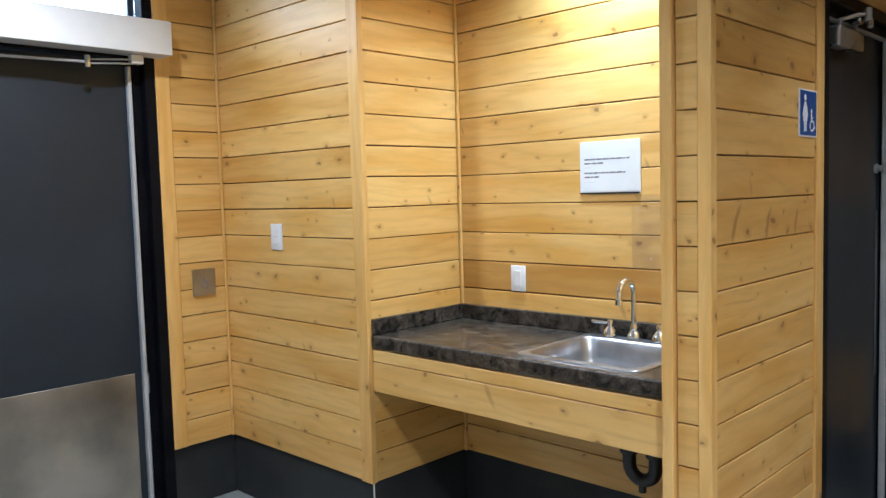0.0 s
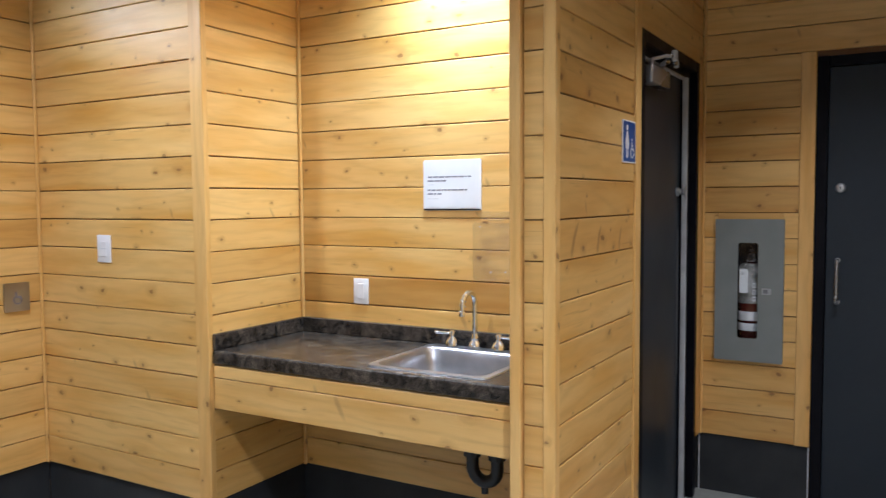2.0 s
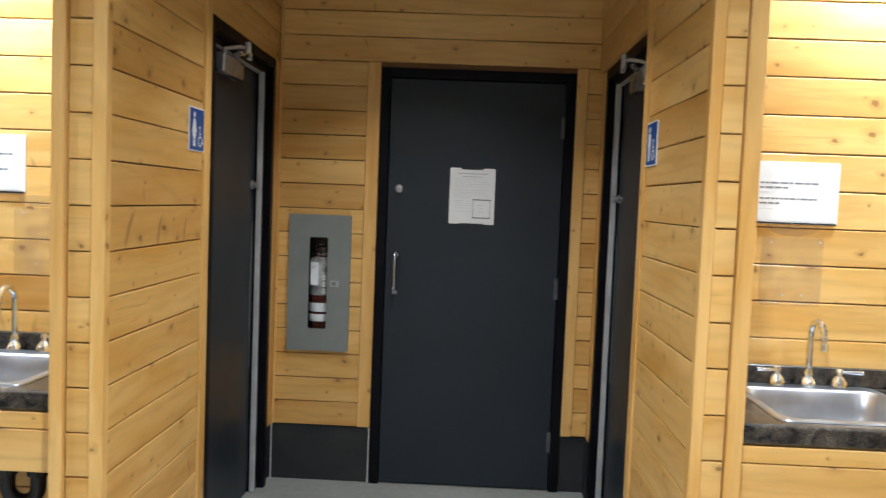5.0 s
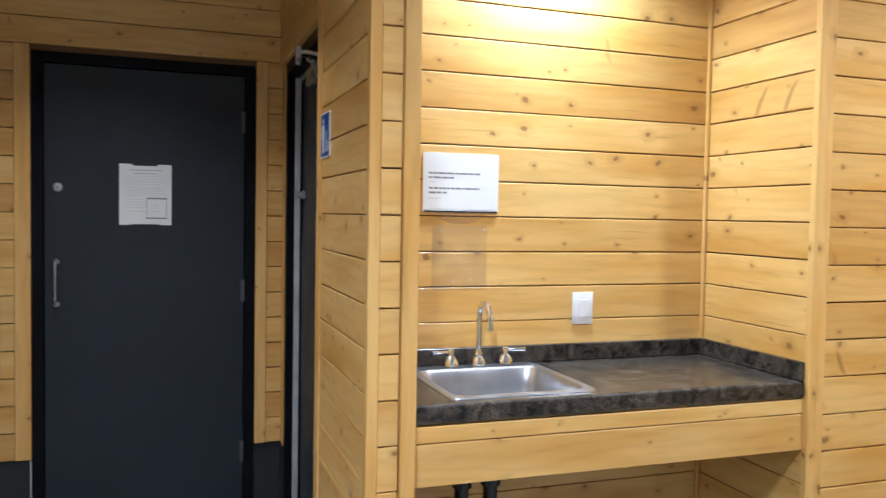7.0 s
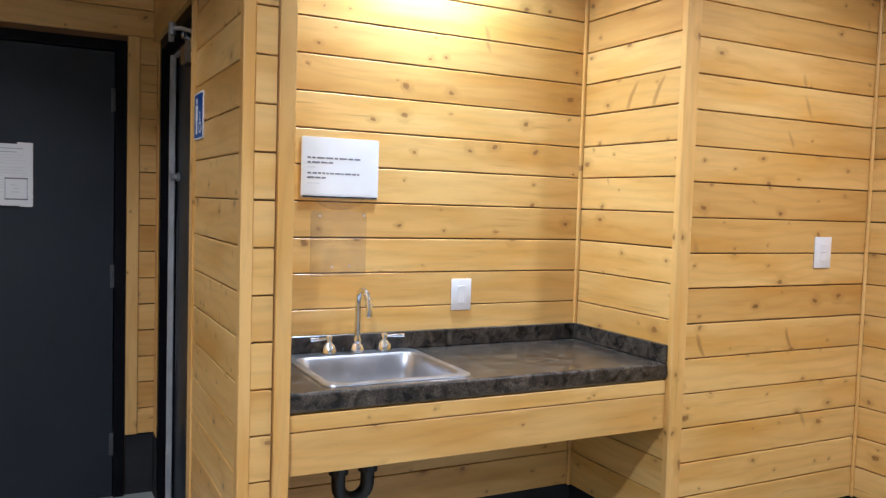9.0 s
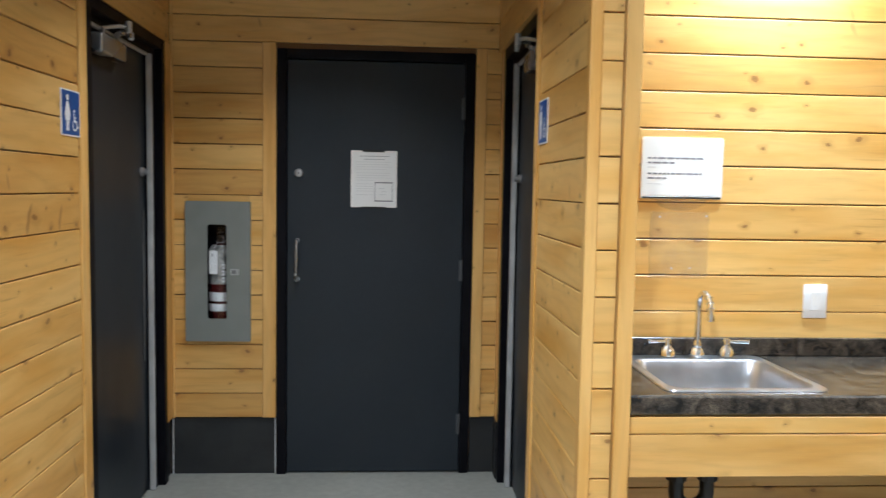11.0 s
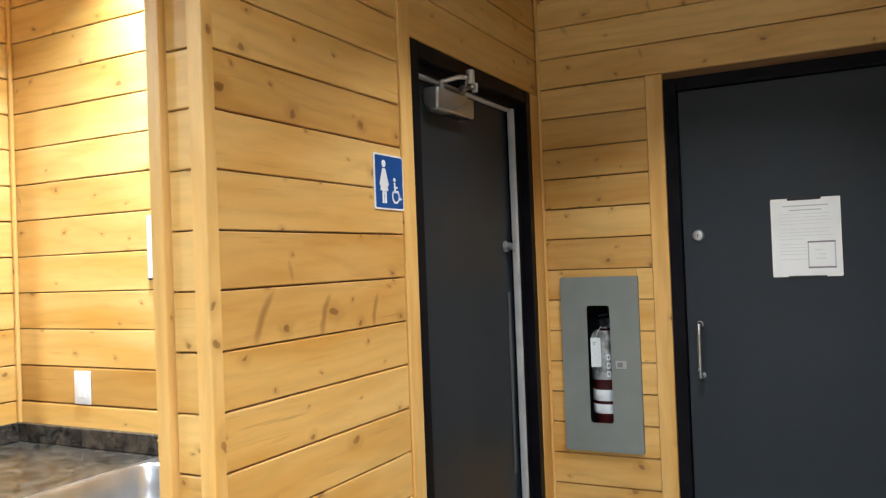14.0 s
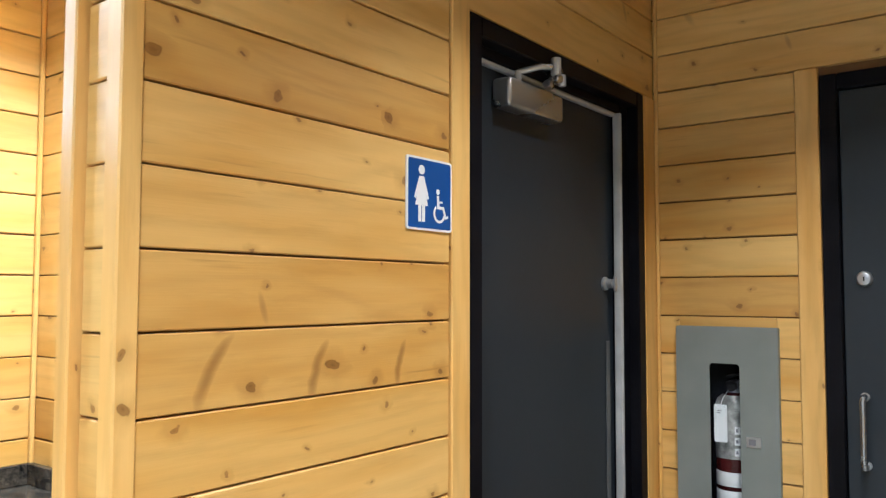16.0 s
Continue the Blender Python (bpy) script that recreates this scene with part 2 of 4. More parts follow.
PLINTH = mottled("charcoal_plinth", (0.024, 0.026, 0.028), (0.037, 0.039, 0.040), 5, (0.45, 0.6), bump=0.1)
DOOR_PAINT = mottled("charcoal_door_paint", (0.0175, 0.0235, 0.0315), (0.0225, 0.0295, 0.0385), 2.2, (0.36, 0.48), bump=0.12, fine=0.2)
FRAME_PAINT = mottled("black_frame_paint", (0.004, 0.004, 0.006), (0.007, 0.007, 0.010), 7, (0.35, 0.5), bump=0.1)
STEEL = mottled("brushed_steel", (0.44, 0.46, 0.49), (0.54, 0.56, 0.59), 5, (0.28, 0.38), 0.75)
SATIN = mottled("satin_dark_steel", (0.42, 0.43, 0.45), (0.52, 0.53, 0.55), 6, (0.22, 0.32), 0.9)
KICK = mottled("scuffed_kick_plate", (0.30, 0.28, 0.25), (0.48, 0.45, 0.40), 3, (0.30, 0.5), 1.0, bump=0.1, stretch=(1, 3, 1))
EDGE_STEEL = mottled("dull_edge_steel", (0.070, 0.074, 0.080), (0.105, 0.110, 0.116), 6, (0.4, 0.5))
CHROME = material("polished_chrome", (0.77, 0.80, 0.84), 0.10, 1.0)
SINK_STEEL = mottled("satin_sink_steel", (0.43, 0.445, 0.47), (0.53, 0.545, 0.57), 9, (0.30, 0.40), 1.0, bump=0.03)
ALUMINIUM = mottled("satin_aluminium", (0.68, 0.69, 0.70), (0.76, 0.77, 0.78), 4, (0.36, 0.46), 0.3, stretch=(1, 12, 1))
SEAL = mottled("grey_seal", (0.46, 0.47, 0.48), (0.58, 0.59, 0.60), 9, (0.35, 0.5), 0.25)
GREY_PAINT = mottled("grey_cabinet_paint", (0.205, 0.225, 0.215), (0.235, 0.255, 0.245), 6, (0.42, 0.55), bump=0.08)
WHITE_PLASTIC = mottled("white_plastic", (0.78, 0.77, 0.75), (0.84, 0.83, 0.81), 8, (0.28, 0.36))
PAPER = mottled("paper", (0.76, 0.77, 0.78), (0.82, 0.83, 0.84), 6, (0.35, 0.5))
INK = material("grey_ink", (0.20, 0.20, 0.23), 0.6)
INK_PALE = material("pale_ink", (0.46, 0.47, 0.50), 0.6)
INK_FAINT = material("faint_ink", (0.66, 0.67, 0.69), 0.6)
BLACK = mottled("black_plastic", (0.010, 0.010, 0.011), (0.018, 0.018, 0.019), 9, (0.3, 0.45))
SIGN_BLUE = mottled("sign_blue", (0.010, 0.065, 0.27), (0.014, 0.080, 0.31), 5, (0.3, 0.4))
SIGN_WHITE = material("sign_white", (0.80, 0.80, 0.82), 0.4)
RED = mottled("extinguisher_red", (0.040, 0.005, 0.005), (0.060, 0.006, 0.006), 8, (0.2, 0.3))
LABEL = mottled("label_silver", (0.13, 0.13, 0.125), (0.44, 0.44, 0.42), 26, (0.35, 0.5), detail=7)
# for unseen surfaces only: off-white chosen to bounce neutral light
CEILING_PAINT = mottled("off_white_bounce_paint", (0.56, 0.55, 0.53), (0.62, 0.61, 0.59), 3, (0.5, 0.6))
CONCRETE = mottled("sealed_concrete", (0.27, 0.285, 0.265), (0.37, 0.385, 0.36), 1.7, (0.35, 0.55), bump=0.25, detail=8, fine=0.35)


for paint, level in ((DOOR_PAINT, 0.30), (FRAME_PAINT, 0.10), (PLINTH, 0.25)):
    paint.node_tree.nodes["Principled BSDF"].inputs["Specular IOR Level"].default_value = level


def laminate():
    m = material("dark_stone_laminate", rough=0.27)
    nt = m.node_tree
    n, l = nt.nodes, nt.links
    coord = n.new("ShaderNodeTexCoord")
    a, b = n.new("ShaderNodeTexNoise"), n.new("ShaderNodeTexNoise")
    a.inputs["Scale"].default_value, a.inputs["Detail"].default_value, a.inputs["Roughness"].default_value = 20.0, 6.0, 0.62
    a.inputs["Distortion"].default_value = 0.8
    b.inputs["Scale"].default_value, b.inputs["Detail"].default_value = 260.0, 2.0
    l.new(coord.outputs["Object"], a.inputs["Vector"])
    l.new(coord.outputs["Object"], b.inputs["Vector"])
    r = ramp(n, [(0.36, (0.010, 0.009, 0.008)), (0.48, (0.040, 0.034, 0.028)), (0.58, (0.066, 0.056, 0.044)), (0.68, (0.105, 0.088, 0.068))])
    l.new(a.outputs["Fac"], r.inputs[0])
    sp = ramp(n, [(0.35, (0.55, 0.55, 0.55)), (0.65, (1.5, 1.45, 1.4))])
    l.new(b.outputs["Fac"], sp.inputs[0])
    l.new(mix(nt, "MULTIPLY", 1.0, r.outputs[0], sp.outputs[0]), n["Principled BSDF"].inputs["Base Color"])
    return m


LAMINATE = laminate()


def glass(name, tint=(0.9, 0.95, 0.95), ior=1.45):
    m = material(name, tint, 0.02)
    b = m.node_tree.nodes["Principled BSDF"]
    b.inputs["Transmission Weight"].default_value = 1.0
    b.inputs["IOR"].default_value = ior
    return m


GLASS = glass("clear_glass")
CLEAR_PLASTIC = glass("clear_plastic", (0.82, 0.84, 0.84), 1.25)


def residue():
    """A faint grey film left on varnish where a dispenser hung."""
    m = material("residue_film", (0.30, 0.25, 0.20), 0.6)
    nt = m.node_tree
    n, l = nt.nodes, nt.links
    clear, m2 = n.new("ShaderNodeBsdfTransparent"), n.new("ShaderNodeMixShader")
    t = n.new("ShaderNodeTexNoise")
    t.inputs["Scale"].default_value = 14.0
    coord = n.new("ShaderNodeTexCoord")
    l.new(coord.outputs["Object"], t.inputs["Vector"])
    l.new(math_node(nt, "MULTIPLY", t.outputs["Fac"], 0.19), m2.inputs[0])
    l.new(clear.outputs[0], m2.inputs[1])
    l.new(n["Principled BSDF"].outputs[0], m2.inputs[2])
    l.new(m2.outputs[0], n["Material Output"].inputs["Surface"])
    return m


RESIDUE = residue()


def glow(name, colour, strength):
    m = material(name, colour, 0.5)
    b = m.node_tree.nodes["Principled BSDF"]
    b.inputs["Emission Color"].default_value = (*colour, 1)
    b.inputs["Emission Strength"].default_value = strength
    return m


LAMP_GLOW = glow("lamp_glow", (1.0, 0.965, 0.91), 3.0)

# ---------------------------------------------------------------- mesh helpers


def box(lo, hi, bevel=0.0, segs=1, bm=None):
    own = bmesh.new()
    made = bmesh.ops.create_cube(own, size=1.0)
    size = [b - a for a, b in zip(lo, hi)]
    mid = [(a + b) / 2 for a, b in zip(lo, hi)]
    for vert in made["verts"]:
        vert.co = Vector([c * s + o for c, s, o in zip(vert.co, size, mid)])
    if bevel:
        bmesh.ops.bevel(own, geom=own.edges[:], offset=min(bevel, min(size) * 0.45), segments=segs, affect="EDGES", profile=0.5)
    if bm is None:
        return own
    join(bm, own)
    return bm


def join(bm, other):
    me = bpy.data.meshes.new("tmp")
    other.to_mesh(me)
    other.free()
    bm.from_mesh(me)
    bpy.data.meshes.remove(me)
    return bm


def rod(a, b, r, segs=16, r2=None, bevel=0.0):
    bm = bmesh.new()
    a, b = Vector(a), Vector(b)
    d = b - a
    bmesh.ops.create_cone(bm, cap_ends=True, segments=segs, radius1=r, radius2=r if r2 is None else r2, depth=d.length)
    if bevel:
        edges = [e for e in bm.edges if e.is_manifold and any(len(f.verts) > 4 for f in e.link_faces)]
        bmesh.ops.bevel(bm, geom=edges, offset=bevel, segments=2, affect="EDGES", profile=0.5)
    bmesh.ops.transform(bm, matrix=Matrix.Translation((a + b) / 2) @ d.to_track_quat("Z", "Y").to_matrix().to_4x4(), verts=bm.verts)
    return bm


def tube(points, r, segs=12):
    """A bent pipe through the points."""
    bm = bmesh.new()
    pts = [Vector(p) for p in points]
    rings, up = [], None
    for i, p in enumerate(pts):
        d = (pts[min(i + 1, len(pts) - 1)] - pts[max(i - 1, 0)]).normalized()
        if up is None:
            up = d.orthogonal().normalized()
        side = d.cross(up).normalized()
        up = side.cross(d).normalized()
        rings.append([bm.verts.new(p + r * (math.cos(a) * up + math.sin(a) * side)) for a in [2 * math.pi * k / segs for k in range(segs)]])
    for q, s in zip(rings, rings[1:]):
        for k in range(segs):
            bm.faces.new((q[k], q[(k + 1) % segs], s[(k + 1) % segs], s[k]))
    bm.faces.new(rings[0][::-1])
    bm.faces.new(rings[-1])
    return bm


def lathe(profile, segs=24, axis_at=(0, 0)):
    """Turn (radius, z) pairs round the z axis."""
    bm = bmesh.new()
    rings = []
    for r, z in profile:
        rings.append([bm.verts.new((axis_at[0] + r * math.cos(a), axis_at[1] + r * math.sin(a), z)) for a in [2 * math.pi * k / segs for k in range(segs)]])
    for q, s in zip(rings, rings[1:]):
        for k in range(segs):
            bm.faces.new((q[k], q[(k + 1) % segs], s[(k + 1) % segs], s[k]))
    bm.faces.new(rings[0][::-1])
    bm.faces.new(rings[-1])
    return bm


def plate(outline, y0, y1):
    """A flat shape given by its (x, z) outline, from depth y0 (front) to y1."""
    bm = bmesh.new()
    front = [bm.verts.new((x, y0, z)) for x, z in outline]
    back = [bm.verts.new((x, y1, z)) for x, z in outline]
    bm.faces.new(front)
    bm.faces.new(back[::-1])
    k = len(outline)
    for i in range(k):
        bm.faces.new((front[i], back[i], back[(i + 1) % k], front[(i + 1) % k]))
    bmesh.ops.recalc_face_normals(bm, faces=bm.faces[:])
    return bm


def rounded(x0, z0, x1, z1, r, n=5):
    out = []
    for cx, cz, a0 in ((x1 - r, z1 - r, 0), (x0 + r, z1 - r, 90), (x0 + r, z0 + r, 180), (x1 - r, z0 + r, 270)):
        out += [(cx + r * math.cos(radians(a0 + 90 * i / n)), cz + r * math.sin(radians(a0 + 90 * i / n))) for i in range(n + 1)]
    return out


def disc(cx, cz, r, n=20):
    return [(cx + r * math.cos(2 * math.pi * i / n), cz + r * math.sin(2 * math.pi * i / n)) for i in range(n)]


def mesh_of(name, bm, mat, smooth=False):
    me = bpy.data.meshes.new(name)
    bm.to_mesh(me)
    bm.free()
    me.materials.append(mat)
    if smooth:
        me.shade_smooth()
        me.set_sharp_from_angle(angle=radians(40))
    return me


def part(name, bm, mat, parent=None, label="", smooth=False):
    ob = new(name, mesh_of(name, bm, mat, smooth))
    if parent is not None:
        ob.parent = parent
    if label:
        tagged(ob, label)
    return ob


def thing(name, at, turn, label, category, group="", kind=""):
    ob = new(name)
    ob.empty_display_size = 0.1
    ob.matrix_world = pose(*at, 0, 0, turn)
    return tagged(ob, label, category, group, kind)


# ---------------------------------------------------------------- plan
XL, XR = -1.046, 0.628          # side walls of the door recess
YF, YN = -1.976, -1.395         # front walls, backs of the sink niches
NL0, NL1 = -2.553, -1.192       # left niche
NR0, NR1 = 0.752, 2.165         # right niche
XW, XE, YS = -3.652, 3.21, -6.6  # outer walls of the lobby
Z0, PITCH, THICK = 0.305, 0.1293, 0.019
HEAD = 2.218


def setting(name, boxes, mat, label, category="wall"):
    bm = bmesh.new()
    for lo, hi in boxes:
        box(lo, hi, 0.0, bm=bm)
    return tagged(part(name, bm, mat), label, category, kind="structure")


floor_ob = setting("floor", [((XW - 0.5, YS - 0.2, -0.12), (XE + 0.3, 0.3, 0.0))], CONCRETE, "grey-green sealed concrete lobby floor", "floor")
# stays out of view; its pale paint keeps the bounced light neutral
ceiling_ob = setting("ceiling", [((XW - 0.3, YS - 0.2, CEILING), (XE + 0.3, 0.3, CEILING + 0.12))], CEILING_PAINT, "unseen lobby ceiling, painted off-white for neutral bounce light", "ceiling")

T = THICK + 0.001
wall_back = setting("wall_back", [((XL - 0.1, T, 0), (-0.960, 0.16, CEILING)), ((-0.648, T, 0), (-0.47, 0.16, CEILING)), ((-0.960, T, 0), (-0.648, 0.16, 0.720)), ((-0.960, T, 1.428), (-0.648, 0.16, CEILING)), ((0.47, T, 0), (XR + 0.1, 0.16, CEILING)), ((-0.47, T, 2.18), (0.47, 0.16, CEILING))], PINE_DARK, "pine-boarded end wall of the door recess")
wall_left_recess = setting("wall_left_recess", [((NL1 + T, YF - 0.020 + T, 0), (XL - T, -1.08, CEILING)), ((NL1 + T, -0.13, 0), (XL - T, 0.16, CEILING)), ((NL1 + T, -1.08, 2.18), (XL - T, -0.13, CEILING))], PINE_DARK, "pine-boarded partition with a washroom door")
wall_right_recess = setting("wall_right_recess", [((XR + T, YF - 0.020 + T, 0), (NR0 - T, -1.08, CEILING)), ((XR + T, -0.13, 0), (NR0 - T, 0.16, CEILING)), ((XR + T, -1.08, 2.18), (NR0 - T, -0.13, CEILING))], PINE_DARK, "pine-boarded partition with a washroom door")
wall_left_niche = setting("wall_left_niche", [((NL0 - 0.14, YN + T, 0), (NL1 + T, YN + 0.14, CEILING)), ((NL0 - 0.14, YF + T, 0), (NL0 - T, YN + T, CEILING))], PINE_DARK, "pine-boarded niche walls behind a sink counter")
wall_right_niche = setting("wall_right_niche", [((NR0 - T, YN + T, 0), (NR1 + 0.14, YN + 0.14, CEILING)), ((NR1 + T, YF + T, 0), (NR1 + 0.14, YN + T, CEILING))], PINE_DARK, "pine-boarded niche walls behind a sink counter")
wall_left_front = setting("wall_left_front", [((XW - 0.15, YF + T, 0), (NL0 - 0.14, YF + 0.14, CEILING))], PINE_DARK, "pine-boarded wall with a light switch")
wall_right_front = setting("wall_right_front", [((NR1 + 0.14, YF + T, 0), (XE + 0.15, YF + 0.14, CEILING))], PINE_DARK, "pine-boarded wall with a light switch")
wall_west = setting("wall_west", [((XW - 0.15, -2.335, 0), (XW - T, YF + T, CEILING)), ((XW - 0.15, YS, 0), (XW - T, -3.50, CEILING)), ((XW - 0.15, -3.50, 2.70), (XW - T, -2.335, CEILING))], PINE_DARK, "pine-boarded wall holding the entrance door")
wall_east = setting("wall_east", [((XE + T, YS, 0), (XE + 0.15, YF + T, CEILING))], PINE_DARK, "pine-boarded side wall of the lobby")
# closes the room behind the camera; unseen, pale for neutral bounce
wall_south = setting("wall_south", [((XW - 0.15, YS - 0.15, 0), (XE + 0.15, YS, CEILING))], CEILING_PAINT, "unseen rear wall of the lobby, off-white for neutral bounce light")

PLANKS = {}


GAPS = random.Random(11)


def plank_mesh(length, height, mat):
    g, c = GAPS.choice(((0.0016, 0.0022), (0.0021, 0.0024), (0.0026, 0.0026)))
    key = (round(length, 3), round(height, 3), g, mat.name)
    if key not in PLANKS:
        prof = [(THICK, g), (c, g), (0, g + c), (0, height - g - c), (c, height - g), (THICK, height - g)]
        verts = [(x, y, z) for x in (0.0005, length - 0.0005) for y, z in prof]
        faces = [tuple(range(5, -1, -1)), tuple(range(6, 12))] + [(i, (i + 1) % 6, 6 + (i + 1) % 6, 6 + i) for i in range(6)]
        me = bpy.data.meshes.new("plank")
        me.from_pydata(verts, [], faces)
        me.materials.append(mat)
        PLANKS[key] = me
    return PLANKS[key]


LEVELS = [Z0 + PITCH * k for k in range(19)] + [CEILING]


def clad(wall, x, y, turn, length, lo=0, hi=19, first=None, last=None, lift=0.0, special=None):
    """Courses lo to hi of boards on a wall; the face looks to -y before the turn."""
    for k in range(lo, hi):
        a = first if first is not None and k == lo else LEVELS[k] + (lift if k else 0.0)
        b = last if last is not None and k == hi - 1 else LEVELS[k + 1] + (lift if k < 18 else 0.0)
        ob = new("plank", plank_mesh(length, b - a, (special or {}).get(k, PINE)))
        ob.parent = wall
        ob.matrix_world = pose(x, y, a, 0, 0, turn)


def trim(x0, y0, x1, y1, z0=Z0, z1=CEILING, name="trim", label="varnished pine corner trim", wall=None):
    bm = box((-(x1 - x0) / 2, -(y1 - y0) / 2, 0), ((x1 - x0) / 2, (y1 - y0) / 2, z1 - z0), 0.003)
    ob = part(name, bm, PINE_TRIM, wall)
    ob.location = ((x0 + x1) / 2, (y0 + y1) / 2, z0)
    return ob if wall else tagged(ob, label, "trim", kind="structure")


def plinth(x0, y0, x1, y1, label="charcoal painted wall base"):
    ob = part("baseboard", box((-(x1 - x0) / 2, -(y1 - y0) / 2, 0), ((x1 - x0) / 2, (y1 - y0) / 2, Z0 - 0.004), 0.002), PLINTH)
    ob.location = ((x0 + x1) / 2, (y0 + y1) / 2, 0.001)
    return tagged(ob, label, "baseboard", kind="structure")


YP, POST = YF - 0.020, YF + 0.010   # face of the pier ends, back of the corner posts
P = 0.012   # the plinth stands this far behind the boards' face
# recess end wall
trim(-0.580, -0.006, -0.511, T, Z0, LEVELS[15], wall=wall_back)
trim(0.511, -0.006, 0.567, T, Z0, LEVELS[15], wall=wall_back)
plinth(XL - P, P, -0.512, T)
plinth(0.512, P, XR + 0.026, T)
# recess side walls
for side, wall in ((-1, wall_left_recess), (1, wall_right_recess)):
    w = XL if side < 0 else XR
    a, b = (w - T, w + 0.007) if side < 0 else (w - 0.007, w + T)
    trim(a, -1.186, b, -1.115, wall=wall)
    back = 0.0 if side < 0 else 0.022
    trim(a + back, -0.098, b + back, -0.0065, Z0, HEAD + 0.003, wall=wall)
    pa, pb = (w - T, w - P) if side < 0 else (w + P, w + T)
    plinth(pa, YF + 0.02, pb, -1.117)
    plinth(pa, -0.096, pb, P - 0.0015)
# outer corner posts of the recess and the niches
trim(XL - 0.036, YP - 0.009, XL + 0.005, POST, label="pine corner post at the recess")
trim(XR - 0.020, YP - 0.009, XR + 0.014, POST, label="pine corner post at the recess")
trim(NL1 + 0.001, YP - 0.020, NL1 + 0.038, YP + T, label="pine edge trim of the sink niche")
trim(NR0 - 0.046, YP - 0.012, NR0 + 0.000, YP + T, label="pine edge trim of the sink niche")
trim(NL0 - 0.066, YF - 0.010, NL0 + 0.005, YF + T, label="pine edge trim of the sink niche")
trim(NR1 - 0.005, YF - 0.010, NR1 + 0.060, YF + T, label="pine edge trim of the sink niche")
# inner corner beads
trim(NL0 + 0.001, YN - 0.016, NL0 + 0.016, YN - 0.001, label="pine bead in the niche corner")
trim(NR1 - 0.016, YN - 0.016, NR1 - 0.001, YN - 0.001, label="pine bead in the niche corner")
trim(XW + 0.001, YF - 0.014, XW + 0.014, YF - 0.001, label="pine bead in the lobby corner")
trim(XE - 0.014, YF - 0.014, XE - 0.001, YF - 0.001, label="pine bead in the lobby corner")
trim(XL + 0.0075, -0.0125, XL + 0.019, -0.001, label="pine bead in the recess corner")
# plinths
plinth(NL0 - T + 0.004, YN + P, NL1 + T, YN + T)
plinth(NR0 - T, YN + P, NR1 + T - 0.004, YN + T)
plinth(NL0 - T, YF + 0.016, NL0 - P, YN + P)
plinth(NR1 + P, YF + 0.016, NR1 + T, YN + P)
plinth(XW - P, YF + P, NL0 - P, YF + T)
plinth(NR1 + P, YF + P, XE + P, YF + T)
plinth(NL1 + 0.003, YP + P, XL - 0.003, YP + T)
plinth(XR + 0.003, YP + P, NR0 - 0.003, YP + T)
plinth(XW - T, -2.30, XW - P, YF + P)
plinth(XE + P, YS + 0.1, XE + T, YF + P)

def bead(x, y):
    ob = part("corner_bead", box((-0.003, -0.003, 0), (0.003, 0.003, Z0 - 0.006), 0.001), ALUMINIUM)
    ob.location = (x, y, 0.001)
    tagged(ob, "thin grey metal bead on the wall base", "trim", kind="structure")


bead(NL0 - P - 0.001, YF + P + 0.001)
bead(NR1 + P + 0.001, YF + P + 0.001)
bead(XL + 0.003, P - 0.003)
bead(-0.515, P - 0.003)
# entrance side trim
trim(XW - T, -2.305, XW + 0.007, -2.232, wall=wall_west)

# ---------------------------------------------------------------- doors


def jambs(parent, w, top, depth=0.15, face=0.05, proud=0.006, back=0.055):
    """A pressed steel frame: two jambs and a head, each with a stop behind the leaf."""
    part("jamb", box((0, -proud, 0), (face, depth, top), 0.003), FRAME_PAINT, parent)
    part("jamb", box((w - face, -proud, 0), (w, depth, top), 0.003), FRAME_PAINT, parent)
    part("frame_head", box((face + 0.0005, -proud + 0.001, top - face), (w - face - 0.0005, depth, top - 0.0005), 0.003), FRAME_PAINT, parent)


